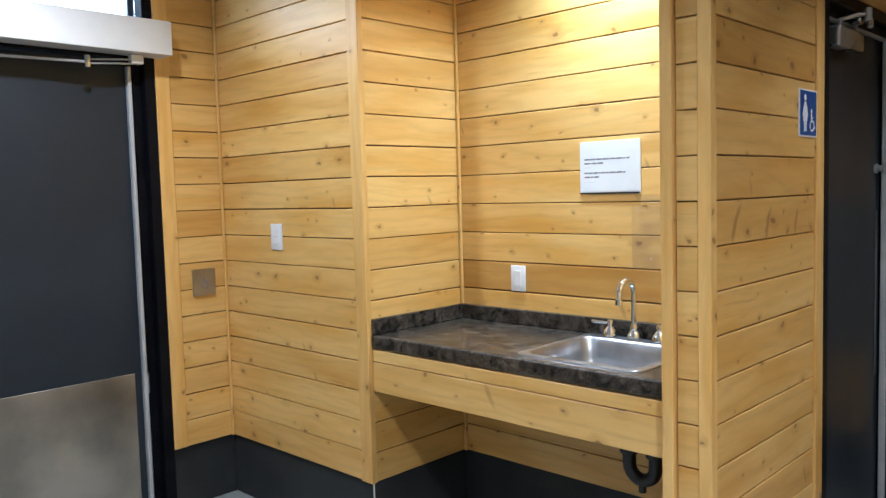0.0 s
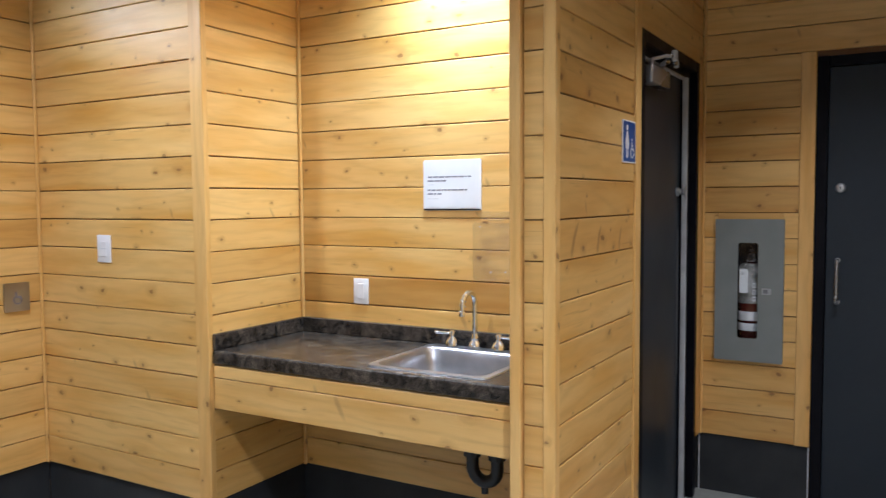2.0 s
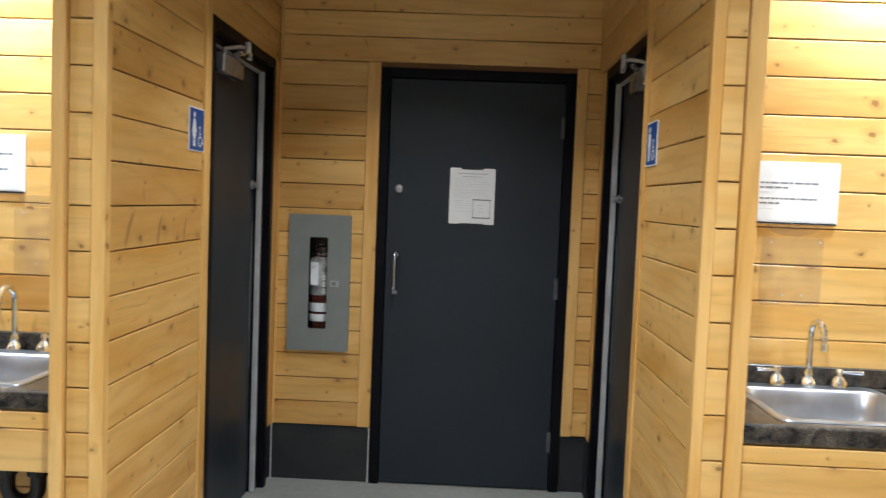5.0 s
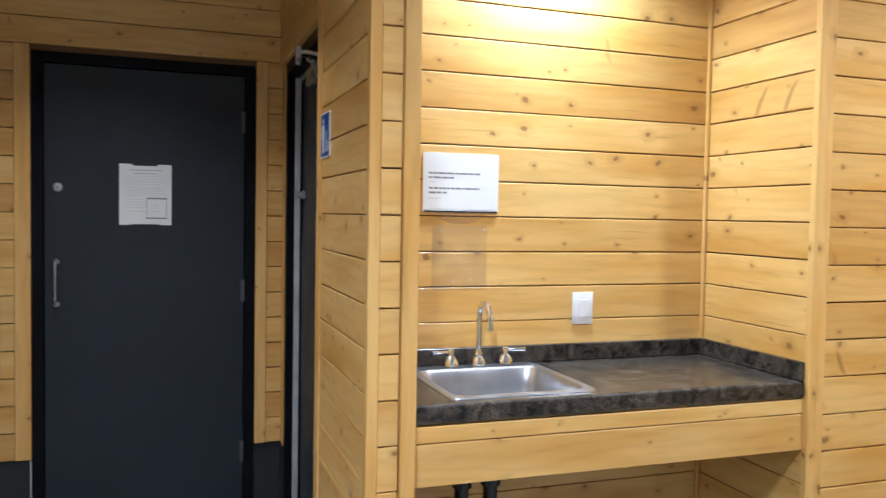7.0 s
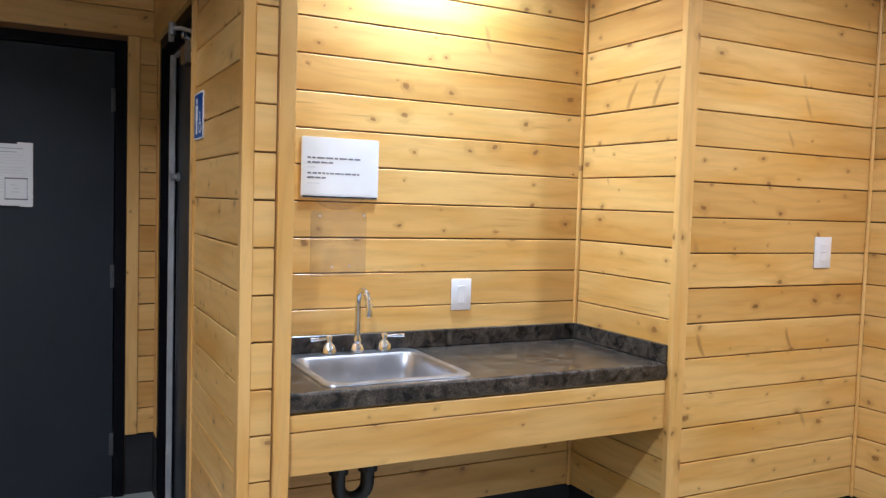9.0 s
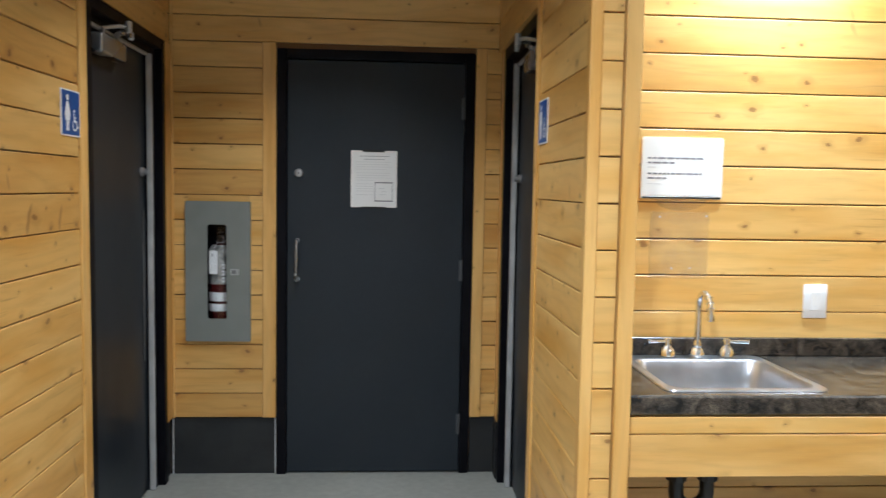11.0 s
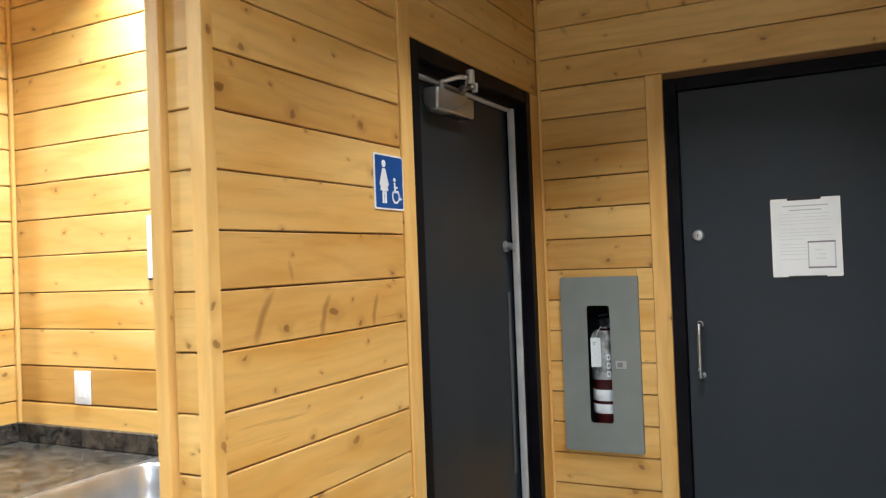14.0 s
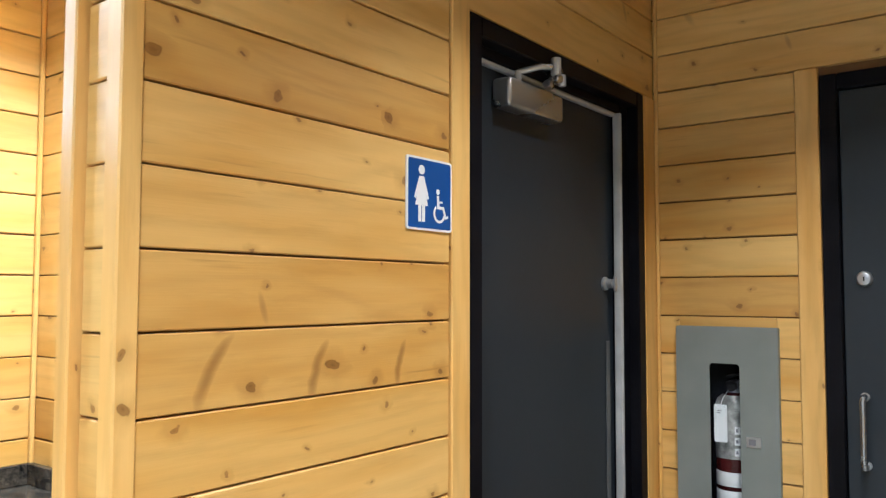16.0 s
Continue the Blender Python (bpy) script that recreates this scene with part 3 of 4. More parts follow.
def main_door():
    w = 1.016
    d = thing("door_1", (-0.508, 0, 0), 0, "charcoal painted steel service door, closed, with a notice", "door", kind="structure")
    jambs(d, w, HEAD)
    leaf = part("leaf", box((0.053, 0.010, 0.008), (w - 0.053, 0.055, HEAD - 0.054), 0.002), DOOR_PAINT, d, "smooth charcoal door leaf")
    part("door_stop", box((0.045, 0.058, 0.0), (w - 0.045, 0.085, HEAD - 0.045), 0.0), FRAME_PAINT, d)
    for z in (0.265, 1.09, 1.935):
        hinge = part("hinge", rod((w - 0.052, 0.004, z - 0.055), (w - 0.052, 0.004, z + 0.055), 0.0075, 12), EDGE_STEEL, d, "dull grey steel butt hinge")
        part("hinge_leaf", box((w - 0.068, 0.0075, z - 0.055), (w - 0.056, 0.0098, z + 0.055)), EDGE_STEEL, d)
    lock = part("lock", lathe([(0.023, 0), (0.023, 0.006), (0.019, 0.012), (0.017, 0.013)], 24), STEEL, d, "round steel deadlock cylinder", True)
    lock.matrix_local = pose(0.110, 0.010, 1.588, 90)
    part("keyhole", box((-0.002, -0.007, 0.0132), (0.002, 0.007, 0.0138)), BLACK, lock)
    # pull handle on two posts
    x = 0.104
    bar = part("handle", tube([(x, 0.010, 1.238), (x, -0.020, 1.240), (x, -0.033, 1.236), (x, -0.038, 1.226), (x, -0.038, 1.05), (x, -0.033, 1.039), (x, -0.020, 1.036), (x, 0.010, 1.037)], 0.0095, 14), SATIN, d, "bowed steel pull handle", True)
    part("handle_foot", rod((x, 0.010, 1.238), (x, 0.004, 1.238), 0.0135), SATIN, bar)
    part("handle_foot", rod((x, 0.010, 1.037), (x, 0.004, 1.037), 0.0135), SATIN, bar)
    return d


def washroom_door(name, at, turn, flip, label):
    """A closed leaf set deep in its frame, with a closer, a seal strip and a latch."""
    w = 1.014
    d = thing(name, at, turn, label, "door", kind="structure")

    def fx(x):
        return w - x if flip else x

    def fbox(lo, hi, bevel=0.0, segs=1):
        a, b = sorted((fx(lo[0]), fx(hi[0])))
        return box((a, lo[1], lo[2]), (b, hi[1], hi[2]), bevel, segs)

    jambs(d, w, HEAD + 0.002)
    part("leaf", fbox((0.052, 0.060, 0.010), (0.905, 0.105, 2.150), 0.002), DOOR_PAINT, d, "smooth charcoal door leaf")
    part("door_stop", fbox((0.905, 0.030, 0.0), (0.964, 0.12, 2.167), 0.002), FRAME_PAINT, d)
    part("head_stop", fbox((0.050, 0.030, 2.140), (0.905, 0.058, 2.168), 0.002), FRAME_PAINT, d)
    part("seal_strip", fbox((0.887, 0.022, 0.004), (0.904, 0.050, 2.139), 0.004), SEAL, d, "grey metal seal strip")
    part("seal_strip", fbox((0.052, 0.034, 2.126), (0.881, 0.056, 2.1395), 0.004), SEAL, d, "grey metal seal strip")
    part("edge_plate", fbox((0.842, 0.056, 0.66), (0.868, 0.0595, 1.39), 0.001), EDGE_STEEL, d, "long steel push edge plate")
    latch = part("latch", lathe([(0.022, 0), (0.022, 0.008), (0.015, 0.014), (0.015, 0.032), (0.010, 0.036)], 20), STEEL, d, "small steel lock with a thumb turn", True)
    latch.matrix_local = pose(fx(0.838), 0.060, 1.575, 90)
    turn_piece = part("thumb_turn", box((-0.006, -0.026, 0.034), (0.006, 0.026, 0.044), 0.003), STEEL, latch)
    # closer: body on the leaf, two arms folded over it
    body = part("closer_body", fbox((0.185, 0.000, 2.028), (0.470, 0.060, 2.106), 0.012, 3), SATIN, d, "silver door closer body", True)
    pin = (fx(0.270), 0.030, 2.106)
    elbow = (fx(0.335), -0.050, 2.152)
    foot = (fx(0.440), 0.018, 2.158)
    part("closer_pin", rod(pin, (pin[0], pin[1], 2.140), 0.010), STEEL, body)
    part("closer_arm", tube([(pin[0], pin[1], 2.136), ((pin[0] + elbow[0]) / 2, -0.020, 2.150), elbow], 0.0085, 10), SATIN, d, "jointed steel closer arm", True)
    part("closer_arm", tube([(elbow[0], elbow[1], 2.158), ((foot[0] + elbow[0]) / 2, -0.035, 2.152), foot], 0.0075, 10), SATIN, d, "jointed steel closer arm", True)
    part("closer_elbow", rod((elbow[0], elbow[1], 2.128), (elbow[0], elbow[1], 2.176), 0.014, 16, bevel=0.003), STEEL, d)
    part("closer_link", fbox((0.330, -0.058, 2.112), (0.362, -0.040, 2.134), 0.004), SATIN, d)
    part("closer_knuckle", rod((fx(0.372), -0.048, 2.106), (fx(0.372), -0.048, 2.138), 0.011, 14, bevel=0.003), STEEL, d)
    part("strip_lug", rod((fx(0.405), 0.020, 2.133), (fx(0.440), 0.026, 2.133), 0.012, 14, bevel=0.003), SATIN, d)
    part("closer_foot", fbox((0.415, 0.004, 2.142), (0.480, 0.029, 2.1675), 0.004), SATIN, d)
    return d


main_door()
washroom_door("door_2", (XL, -1.113, 0), 90, False, "charcoal washroom door, closed, in a black steel frame")
washroom_door("door_3", (XR + 0.024, -0.099, 0), -90, True, "charcoal washroom door, closed, in a black steel frame")


def entrance():
    """Turned so that local x runs to the north end of the opening."""
    y0, w = -3.49, 1.185
    d = thing("door_4", (XW, y0, 0), 90, "charcoal entrance door with a scuffed steel kick plate", "door", kind="structure")
    part("jamb", box((0, -0.005, 0), (0.050, 0.14, 2.695), 0.003), FRAME_PAINT, d)
    part("jamb", box((w - 0.050, -0.005, 0), (w, 0.14, 2.695), 0.003), FRAME_PAINT, d)
    part("transom_bar", box((0.051, -0.004, 2.180), (w - 0.051, 0.14, 2.372), 0.003), FRAME_PAINT, d)
    part("frame_head", box((0.051, -0.004, 2.645), (w - 0.051, 0.14, 2.695), 0.003), FRAME_PAINT, d)
    part("door_stop", box((w - 0.085, 0.045, 0), (w - 0.049, 0.13, 2.180), 0.002), FRAME_PAINT, d)
    part("leaf", box((0.055, 0.060, 0.010), (w - 0.088, 0.105, 2.175), 0.002), DOOR_PAINT, d, "smooth charcoal door leaf")
    part("seal_strip", box((w - 0.118, 0.030, 0.005), (w - 0.098, 0.0595, 2.150), 0.004), SEAL, d, "grey metal seal strip")
    part("kick_plate", box((0.075, 0.056, 0.030), (w - 0.150, 0.0598, 0.705), 0.0012), KICK, d, "scuffed stainless kick plate")
    part("hinge", rod((w - 0.092, 0.050, 0.60), (w - 0.092, 0.050, 0.70), 0.008, 12), SATIN, d)
    pane = part("pane", box((0.052, 0.060, 2.373), (w - 0.052, 0.068, 2.644)), GLASS, d, "clear transom glass")
    pane.visible_shadow = False
    case = part("operator_case", box((0.02, -0.130, 2.190), (w + 0.030, -0.006, 2.345), 0.004, 2), ALUMINIUM, d, "satin aluminium door operator case")
    part("operator_arm", tube([(w - 1.02, 0.030, 2.134), (w - 0.68, -0.020, 2.136), (w - 0.334, -0.055, 2.138)], 0.007, 10), STEEL, d, "steel operator arm", True)
    for dz in (-0.009, 0.009):
        part("operator_arm", tube([(w - 0.334, -0.055, 2.140 + dz), (w - 0.22, -0.058, 2.150 + dz), (w - 0.117, -0.060, 2.158 + dz)], 0.0045, 8), STEEL, d, "thin paired steel arm", True)
    part("operator_elbow", rod((w - 0.334, -0.055, 2.112), (w - 0.334, -0.055, 2.166), 0.015, 16, bevel=0.004), CHROME, d, "polished elbow joint", True)
    part("operator_spindle", box((w - 0.145, -0.078, 2.146), (w - 0.085, -0.040, 2.189), 0.006, 2), ALUMINIUM, d, "cast aluminium spindle block")
    return d


entrance()

tagged(part("ground", box((-400, -400, -0.4), (400, 400, -0.13)), CONCRETE), "flat paved ground outside the building", "ground", kind="structure")

# ---------------------------------------------------------------- sink counters
COUNTER, EDGE = 0.940, 0.882


def countertop(x0, x1, hole, end):
    """A laminate worktop with a rounded nose, a cut-out and upstands; end: the side with a return upstand."""
    t = thing("countertop", ((x0 + x1) / 2, (YF + YN) / 2, EDGE), 0, "dark mottled stone-look laminate worktop with upstand", "countertop", "sink counters")
    ox, oy = (x0 + x1) / 2, (YF + YN) / 2
    yf, yb = YF + 0.012 - oy, YN - 0.002 - oy
    a, b = x0 + 0.002 - ox, x1 - 0.002 - ox
    h = COUNTER - EDGE
    hx0, hx1, hy0, hy1 = hole[0] - ox, hole[1] - ox, hole[2] - oy, hole[3] - oy
    r = 0.012
    prof = [(hy0, h), (yf + r, h)] + [(yf + r - r * math.sin(radians(q)), h - r + r * math.cos(radians(q))) for q in (30, 60, 90)] + [(yf, 0.006), (yf + 0.006, 0), (hy0, 0)]
    bm = bmesh.new()
    left, right = ([bm.verts.new((x, y, z)) for y, z in prof] for x in (a, b))
    bm.faces.new(left)
    bm.faces.new(right[::-1])
    for i in range(len(prof)):
        k = (i + 1) % len(prof)
        bm.faces.new((left[i], right[i], right[k], left[k]))
    bmesh.ops.recalc_face_normals(bm, faces=bm.faces[:])
    box((a, hy0, 0), (hx0, hy1, h), bm=bm)
    box((hx1, hy0, 0), (b, hy1, h), bm=bm)
    box((a, hy1, 0), (b, yb, h), bm=bm)
    part("worktop", bm, LAMINATE, t, smooth=False)
    part("upstand", box((a, yb - 0.019, h + 0.0005), (b, yb, 1.006 - EDGE), 0.003), LAMINATE, t)
    if end < 0:
        part("upstand", box((a, yf + 0.002, h + 0.0005), (a + 0.019, yb - 0.0195, 1.006 - EDGE), 0.003), LAMINATE, t)
    else:
        part("upstand", box((b - 0.019, yf + 0.002, h + 0.0005), (b, yb - 0.0195, 1.006 - EDGE), 0.003), LAMINATE, t)
    return t


def apron(x0, x1):
    t = thing("counter_apron", ((x0 + x1) / 2, YF + 0.016, 0.70), 0, "varnished pine apron boards under the worktop", "apron", "counter aprons", kind="structure")
    w = (x1 - x0) / 2 - 0.003
    for z0, z1 in ((0.0, 0.1250), (0.1285, EDGE - 0.70 - 0.005)):
        part("apron_board", box((-w, 0, z0), (w, 0.019, z1), 0.002), PINE, t)
    part("apron_cleat", box((-w, 0.020, 0.135), (w, 0.058, EDGE - 0.70 - 0.003), 0.002), PINE, t)


def loop(bm, x0, x1, y0, y1, z, r, n=5):
    return [bm.verts.new((x, y, z)) for x, y in rounded(x0, y0, x1, y1, r, n)]


def sink(cx, y0, y1, group="sinks"):
    w = 0.252
    t = thing("sink", (cx, (y0 + y1) / 2, COUNTER), 0, "satin stainless steel drop-in hand sink, empty", "sink", group)
    d = (y1 - y0) / 2
    bm = bmesh.new()
    rows = [(w, -d, d, 0.0008, 0.040), (w - 0.002, -d + 0.002, d - 0.002, 0.005, 0.038), (w - 0.010, -d + 0.010, d - 0.010, 0.0065, 0.034),
            (w - 0.026, -d + 0.026, d - 0.068, 0.0055, 0.050), (w - 0.032, -d + 0.032, d - 0.074, -0.004, 0.052), (w - 0.040, -d + 0.040, d - 0.082, -0.060, 0.055),
            (w - 0.048, -d + 0.048, d - 0.090, -0.130, 0.060), (w - 0.066, -d + 0.066, d - 0.108, -0.156, 0.060), (w - 0.105, -d + 0.105, d - 0.147, -0.166, 0.050),
            (0.040, -0.065, 0.015, -0.170, 0.0399)]
    loops = [loop(bm, -a, a, b, c, z, r) for a, b, c, z, r in rows]
    for p, q in zip(loops, loops[1:]):
        k = len(p)
        for i in range(k):
            bm.faces.new((p[i], p[(i + 1) % k], q[(i + 1) % k], q[i]))
    bm.faces.new(loops[-1])
    bmesh.ops.recalc_face_normals(bm, faces=bm.faces[:])
    for f in bm.faces:
        if f.calc_center_median().z > 0.004 and f.normal.z < -0.5:
            bmesh.ops.reverse_faces(bm, faces=bm.faces[:])
            break
    bowl = part("bowl", bm, SINK_STEEL, t, smooth=True)
    part("drain", lathe([(0.040, -0.1695), (0.040, -0.1665), (0.030, -0.167), (0.020, -0.169)], 24, (0, -0.025)), CHROME, t, "chrome drain strainer", True)
    return t


def faucet(cx, y):
    """Three-piece faucet: a gooseneck spout between two lever handles."""
    t = thing("faucet", (cx, y, COUNTER + 0.0068), 0, "polished chrome gooseneck faucet with two lever handles", "faucet", "faucets")
    part("spout_base", lathe([(0.027, 0), (0.029, 0.004), (0.027, 0.014), (0.021, 0.026), (0.0145, 0.032), (0.0165, 0.037), (0.0165, 0.043), (0.0125, 0.050), (0.0115, 0.060)], 28), CHROME, t, smooth=True)
    pts = [(0, 0, 0.045), (0, 0, 0.10), (0, 0, 0.165)] + [(0, -0.052 + 0.052 * math.cos(radians(a)), 0.178 + 0.052 * math.sin(radians(a))) for a in range(0, 181, 15)] + [(0, -0.106, 0.158)]
    spout = part("spout", tube(pts, 0.0108, 16), CHROME, t, smooth=True)
    part("aerator", rod((0, -0.106, 0.165), (0, -0.107, 0.142), 0.0125, 18, bevel=0.002), CHROME, spout)
    for a in (40, 62, 84):
        part("spout_rib", rod((0, -0.052 - 0.052 * math.sin(radians(a)) + 0.002, 0.178 + 0.052 * math.cos(radians(a)) + 0.002), (0, -0.052 - 0.052 * math.sin(radians(a)) - 0.001, 0.178 + 0.052 * math.cos(radians(a)) - 0.002), 0.0135, 16, bevel=0.001), CHROME, spout)
    for s in (-1, 1):
        x = s * 0.106
        h = part("handle", lathe([(0.027, 0), (0.030, 0.004), (0.029, 0.014), (0.024, 0.026), (0.015, 0.035), (0.0115, 0.039), (0.0115, 0.060), (0.009, 0.063)], 28), CHROME, t, smooth=True)
        h.location = (x, 0, 0)
        part("lever", rod((s * 0.006, -0.001, 0.052), (s * 0.074, -0.012, 0.054), 0.0045, 14, 0.0075, bevel=0.0015), CHROME, h, smooth=True)


def p_trap(cx, cy):
    t = thing("drain_trap", (cx, cy, 0.48), 0, "black plastic drain trap hanging below the sink", "drain trap", "drain traps")
    r = 0.052
    u = [(-r, 0, 0.28), (-r, 0, 0.16), (-r, 0, 0.075)] + [(-r * math.cos(radians(a)), 0, 0.062 - r * math.sin(radians(a))) for a in range(0, 181, 18)] + [(r, 0, 0.075), (r, 0, 0.15)]
    part("trap_bend", tube(u, 0.024, 16), BLACK, t, smooth=True)
    arm = [(r, 0, 0.15), (r, 0.01, 0.175), (r, 0.04, 0.19), (r, 0.10, 0.19), (r, YN - cy - 0.002, 0.19)]
    part("trap_arm", tube(arm, 0.022, 16), BLACK, t, smooth=True)
    for x, z in ((-r, 0.115), (r, 0.115)):
        part("slip_nut", lathe([(0.033, z - 0.014), (0.034, z - 0.010), (0.034, z + 0.010), (0.030, z + 0.014)], 10, (x, 0)), BLACK, t)
    part("cleanout_plug", rod((0, 0, -0.010), (0, 0, -0.034), 0.014, 8), BLACK, t)


HOLE_L, HOLE_R = (-1.805, -1.345, -1.895, -1.435), (0.905, 1.365, -1.895, -1.435)
countertop(NL0, NL1, HOLE_L, -1)
countertop(NR0, NR1, HOLE_R, 1)
apron(NL0, NL1)
apron(NR0, NR1)
sink(-1.575, -1.921, -1.424)
sink(1.135, -1.921, -1.424)
faucet(-1.612, -1.452)
faucet(1.158, -1.452)
p_trap(-1.462, -1.66)
p_trap(1.075, -1.66)

# ---------------------------------------------------------------- switches, outlets, notices


def wall_plate(name, x0, x1, z0, z1, y, label, category, group, rocker=True):
    t = thing(name, ((x0 + x1) / 2, y - 0.0006, (z0 + z1) / 2), 0, label, category, group)
    w, h = (x1 - x0) / 2, (z1 - z0) / 2
    part("cover_plate", box((-w, -0.006, -h), (w, 0, h), 0.003, 2), WHITE_PLASTIC, t, smooth=True)
    insert = part("rocker" if rocker else "receptacle", box((-0.017, -0.0085, -0.034), (0.017, -0.0055, 0.034), 0.0015), WHITE_PLASTIC, t)
    if rocker:
        part("rocker_seam", box((-0.0165, -0.0089, -0.001), (0.0165, -0.0084, 0.001)), INK_PALE, insert)
    else:
        for z in (-0.019, 0.019):
            part("slot", box((-0.0007, -0.0088, z - 0.003), (0.0007, -0.0084, z + 0.003)), INK_FAINT, insert)
    for z in (-h + 0.008, h - 0.008):
        part("screw", rod((0, -0.0058, z), (0, -0.0068, z), 0.003, 10), WHITE_PLASTIC, t)


wall_plate("light_switch", -3.229, -3.138, 1.278, 1.400, YF, "white plastic rocker light switch on pine boards", "light switch", "light switches")
wall_plate("light_switch", 2.888, 2.985, 1.280, 1.405, YF, "white plastic rocker light switch on pine boards", "light switch", "light switches")
wall_plate("power_outlet", -2.252, -2.172, 1.084, 1.198, YN, "white plastic power outlet above the worktop", "power outlet", "power outlets", False)
wall_plate("power_outlet", 1.564, 1.652, 1.077, 1.200, YN, "white plastic power outlet above the worktop", "power outlet", "power outlets", False)


def bars(parent, rows, y=-0.0046):
    """Lines of writing too small to read: x0, x1, z, height, dark or pale."""
    for x0, x1, z, h, dark in rows:
        part("text_line", box((x0, y, z - h / 2), (x1, y + 0.0005, z + h / 2)), (INK_FAINT, INK, INK_PALE)[dark], parent)


WORDS = random.Random(5)


def words(parent, x0, x1, z, h, dark):
    """One line of unreadable print, broken into word lengths."""
    x = x0
    while x < x1 - 0.006:
        w = min(WORDS.uniform(0.008, 0.030), x1 - x)
        bars(parent, [(x, x + w, z, h, dark)])
        x += w + 0.0042


def wash_notice(x0, x1, z0, z1):
    t = thing("notice", ((x0 + x1) / 2, YN - 0.0006, (z0 + z1) / 2), 0, "white landscape notice in a holder above the sink", "notice", "sink notices")
    w, h = (x1 - x0) / 2, (z1 - z0) / 2
    part("backing", plate(rounded(-w, -h, w, h, 0.008), -0.0034, 0), WHITE_PLASTIC, t)
    sheet = part("sheet", box((-w + 0.006, -0.0042, -h + 0.012), (w - 0.006, -0.0035, h - 0.005)), PAPER, t, "white printed sheet")
    # thin dark strip along the bottom of the backing
    part("lower_dark_strip", box((-w + 0.004, -0.0075, -h + 0.001), (w - 0.004, -0.0036, -h + 0.0075), 0.001), BLACK, t, "thin dark lower edge")
    a = -w + 0.022
    for dx, z, h, dark in ((0.205, 0.034, 0.0062, 1), (0.095, 0.018, 0.0062, 1), (0.030, 0.002, 0.0040, 0), (0.195, -0.020, 0.0062, 1), (0.072, -0.036, 0.0062, 1), (0.050, -0.056, 0.0030, 0)):
        words(sheet, a, a + dx, z, h, dark)


wash_notice(-1.882, -1.608, 1.500, 1.710)
wash_notice(0.953, 1.245, 1.498, 1.714)


def residue_mark(x0, x1, z0, z1):
    r = plate(rounded(x0, z0, x1, z1, 0.012), YN - 0.0012, YN - 0.0007)
    ob = part("residue_mark", r, RESIDUE)
    tagged(ob, "faint grey mark of a removed dispenser on boards", "wall mark", kind="structure")
    for fx, z in ((0.16, z1 - 0.018), (0.95, z1 - 0.014), (0.39, z0 + 0.036), (0.70, z0 + 0.038)):
        part("screw_hole", plate(disc(x0 + fx * (x1 - x0), z, 0.0038, 10), YN - 0.0018, YN - 0.0010), INK_PALE, ob)



def residue_arc(cx, z):
    pts = [(cx + 0.092 * math.cos(radians(a)), z + 0.040 * math.sin(radians(a))) for a in range(180, 361, 15)]
    ob = part("residue_mark", plate(pts, YN - 0.0012, YN - 0.0007), RESIDUE)
    tagged(ob, "faint grey mark of a removed dispenser on boards", "wall mark", kind="structure")


residue_arc(1.100, 1.496)
residue_arc(-1.545, 1.496)
residue_mark(0.992, 1.205, 1.215, 1.452)
residue_mark(-1.650, -1.440, 1.215, 1.452)


def door_notice():
    t = thing("notice", (-0.011, 0.0094, 1.563), 0, "white portrait notice on the charcoal door", "notice", "door notices")
    w, h = 0.119, 0.147
    part("backing", plate(rounded(-w, -h, w, h, 0.005), -0.0030, 0), WHITE_PLASTIC, t)
    part("top_clip", box((-0.060, -0.0052, h - 0.008), (0.055, 0.0, h + 0.004), 0.002), BLACK, t, "dark clip")
    part("bottom_clip", box((-0.066, -0.0052, -h - 0.004), (0.066, 0.0, -h + 0.004), 0.002), BLACK, t, "dark clip")
    sheet = part("sheet", box((-w + 0.005, -0.0038, -h + 0.006), (w - 0.005, -0.0031, h - 0.010)), PAPER, t, "white printed sheet")
    rows = [(-0.078, 0.078, 0.118, 0.0040, 2), (-0.055, 0.055, 0.102, 0.0036, 2)]
    z = 0.088
    for k in range(13):
        wide = (0.086, 0.078, 0.090, 0.060)[k % 4]
        right = wide if z > 0.0 else 0.0
        rows.append((-0.092, right, z, 0.0026, False))
        z -= 0.0125 if k % 4 != 3 else 0.019
    bars(sheet, rows, -0.0042)
    for lo, hi, ink in (((0.004, -0.116), (0.098, -0.110), INK), ((0.004, -0.021), (0.098, -0.015), INK), ((0.004, -0.110), (0.008, -0.021), INK_PALE), ((0.094, -0.110), (0.098, -0.021), INK_PALE)):
        part("box_line", box((lo[0], -0.0044, lo[1]), (hi[0], -0.0038, hi[1])), ink, sheet)
    for x, z, w in ((0.026, -0.050, 0.030), (0.040, -0.066, 0.026), (0.030, -0.082, 0.036)):
        part("stamp_line", box((x, -0.0043, z), (x + w, -0.0038, z + 0.004)), INK_FAINT, sheet)


door_notice()


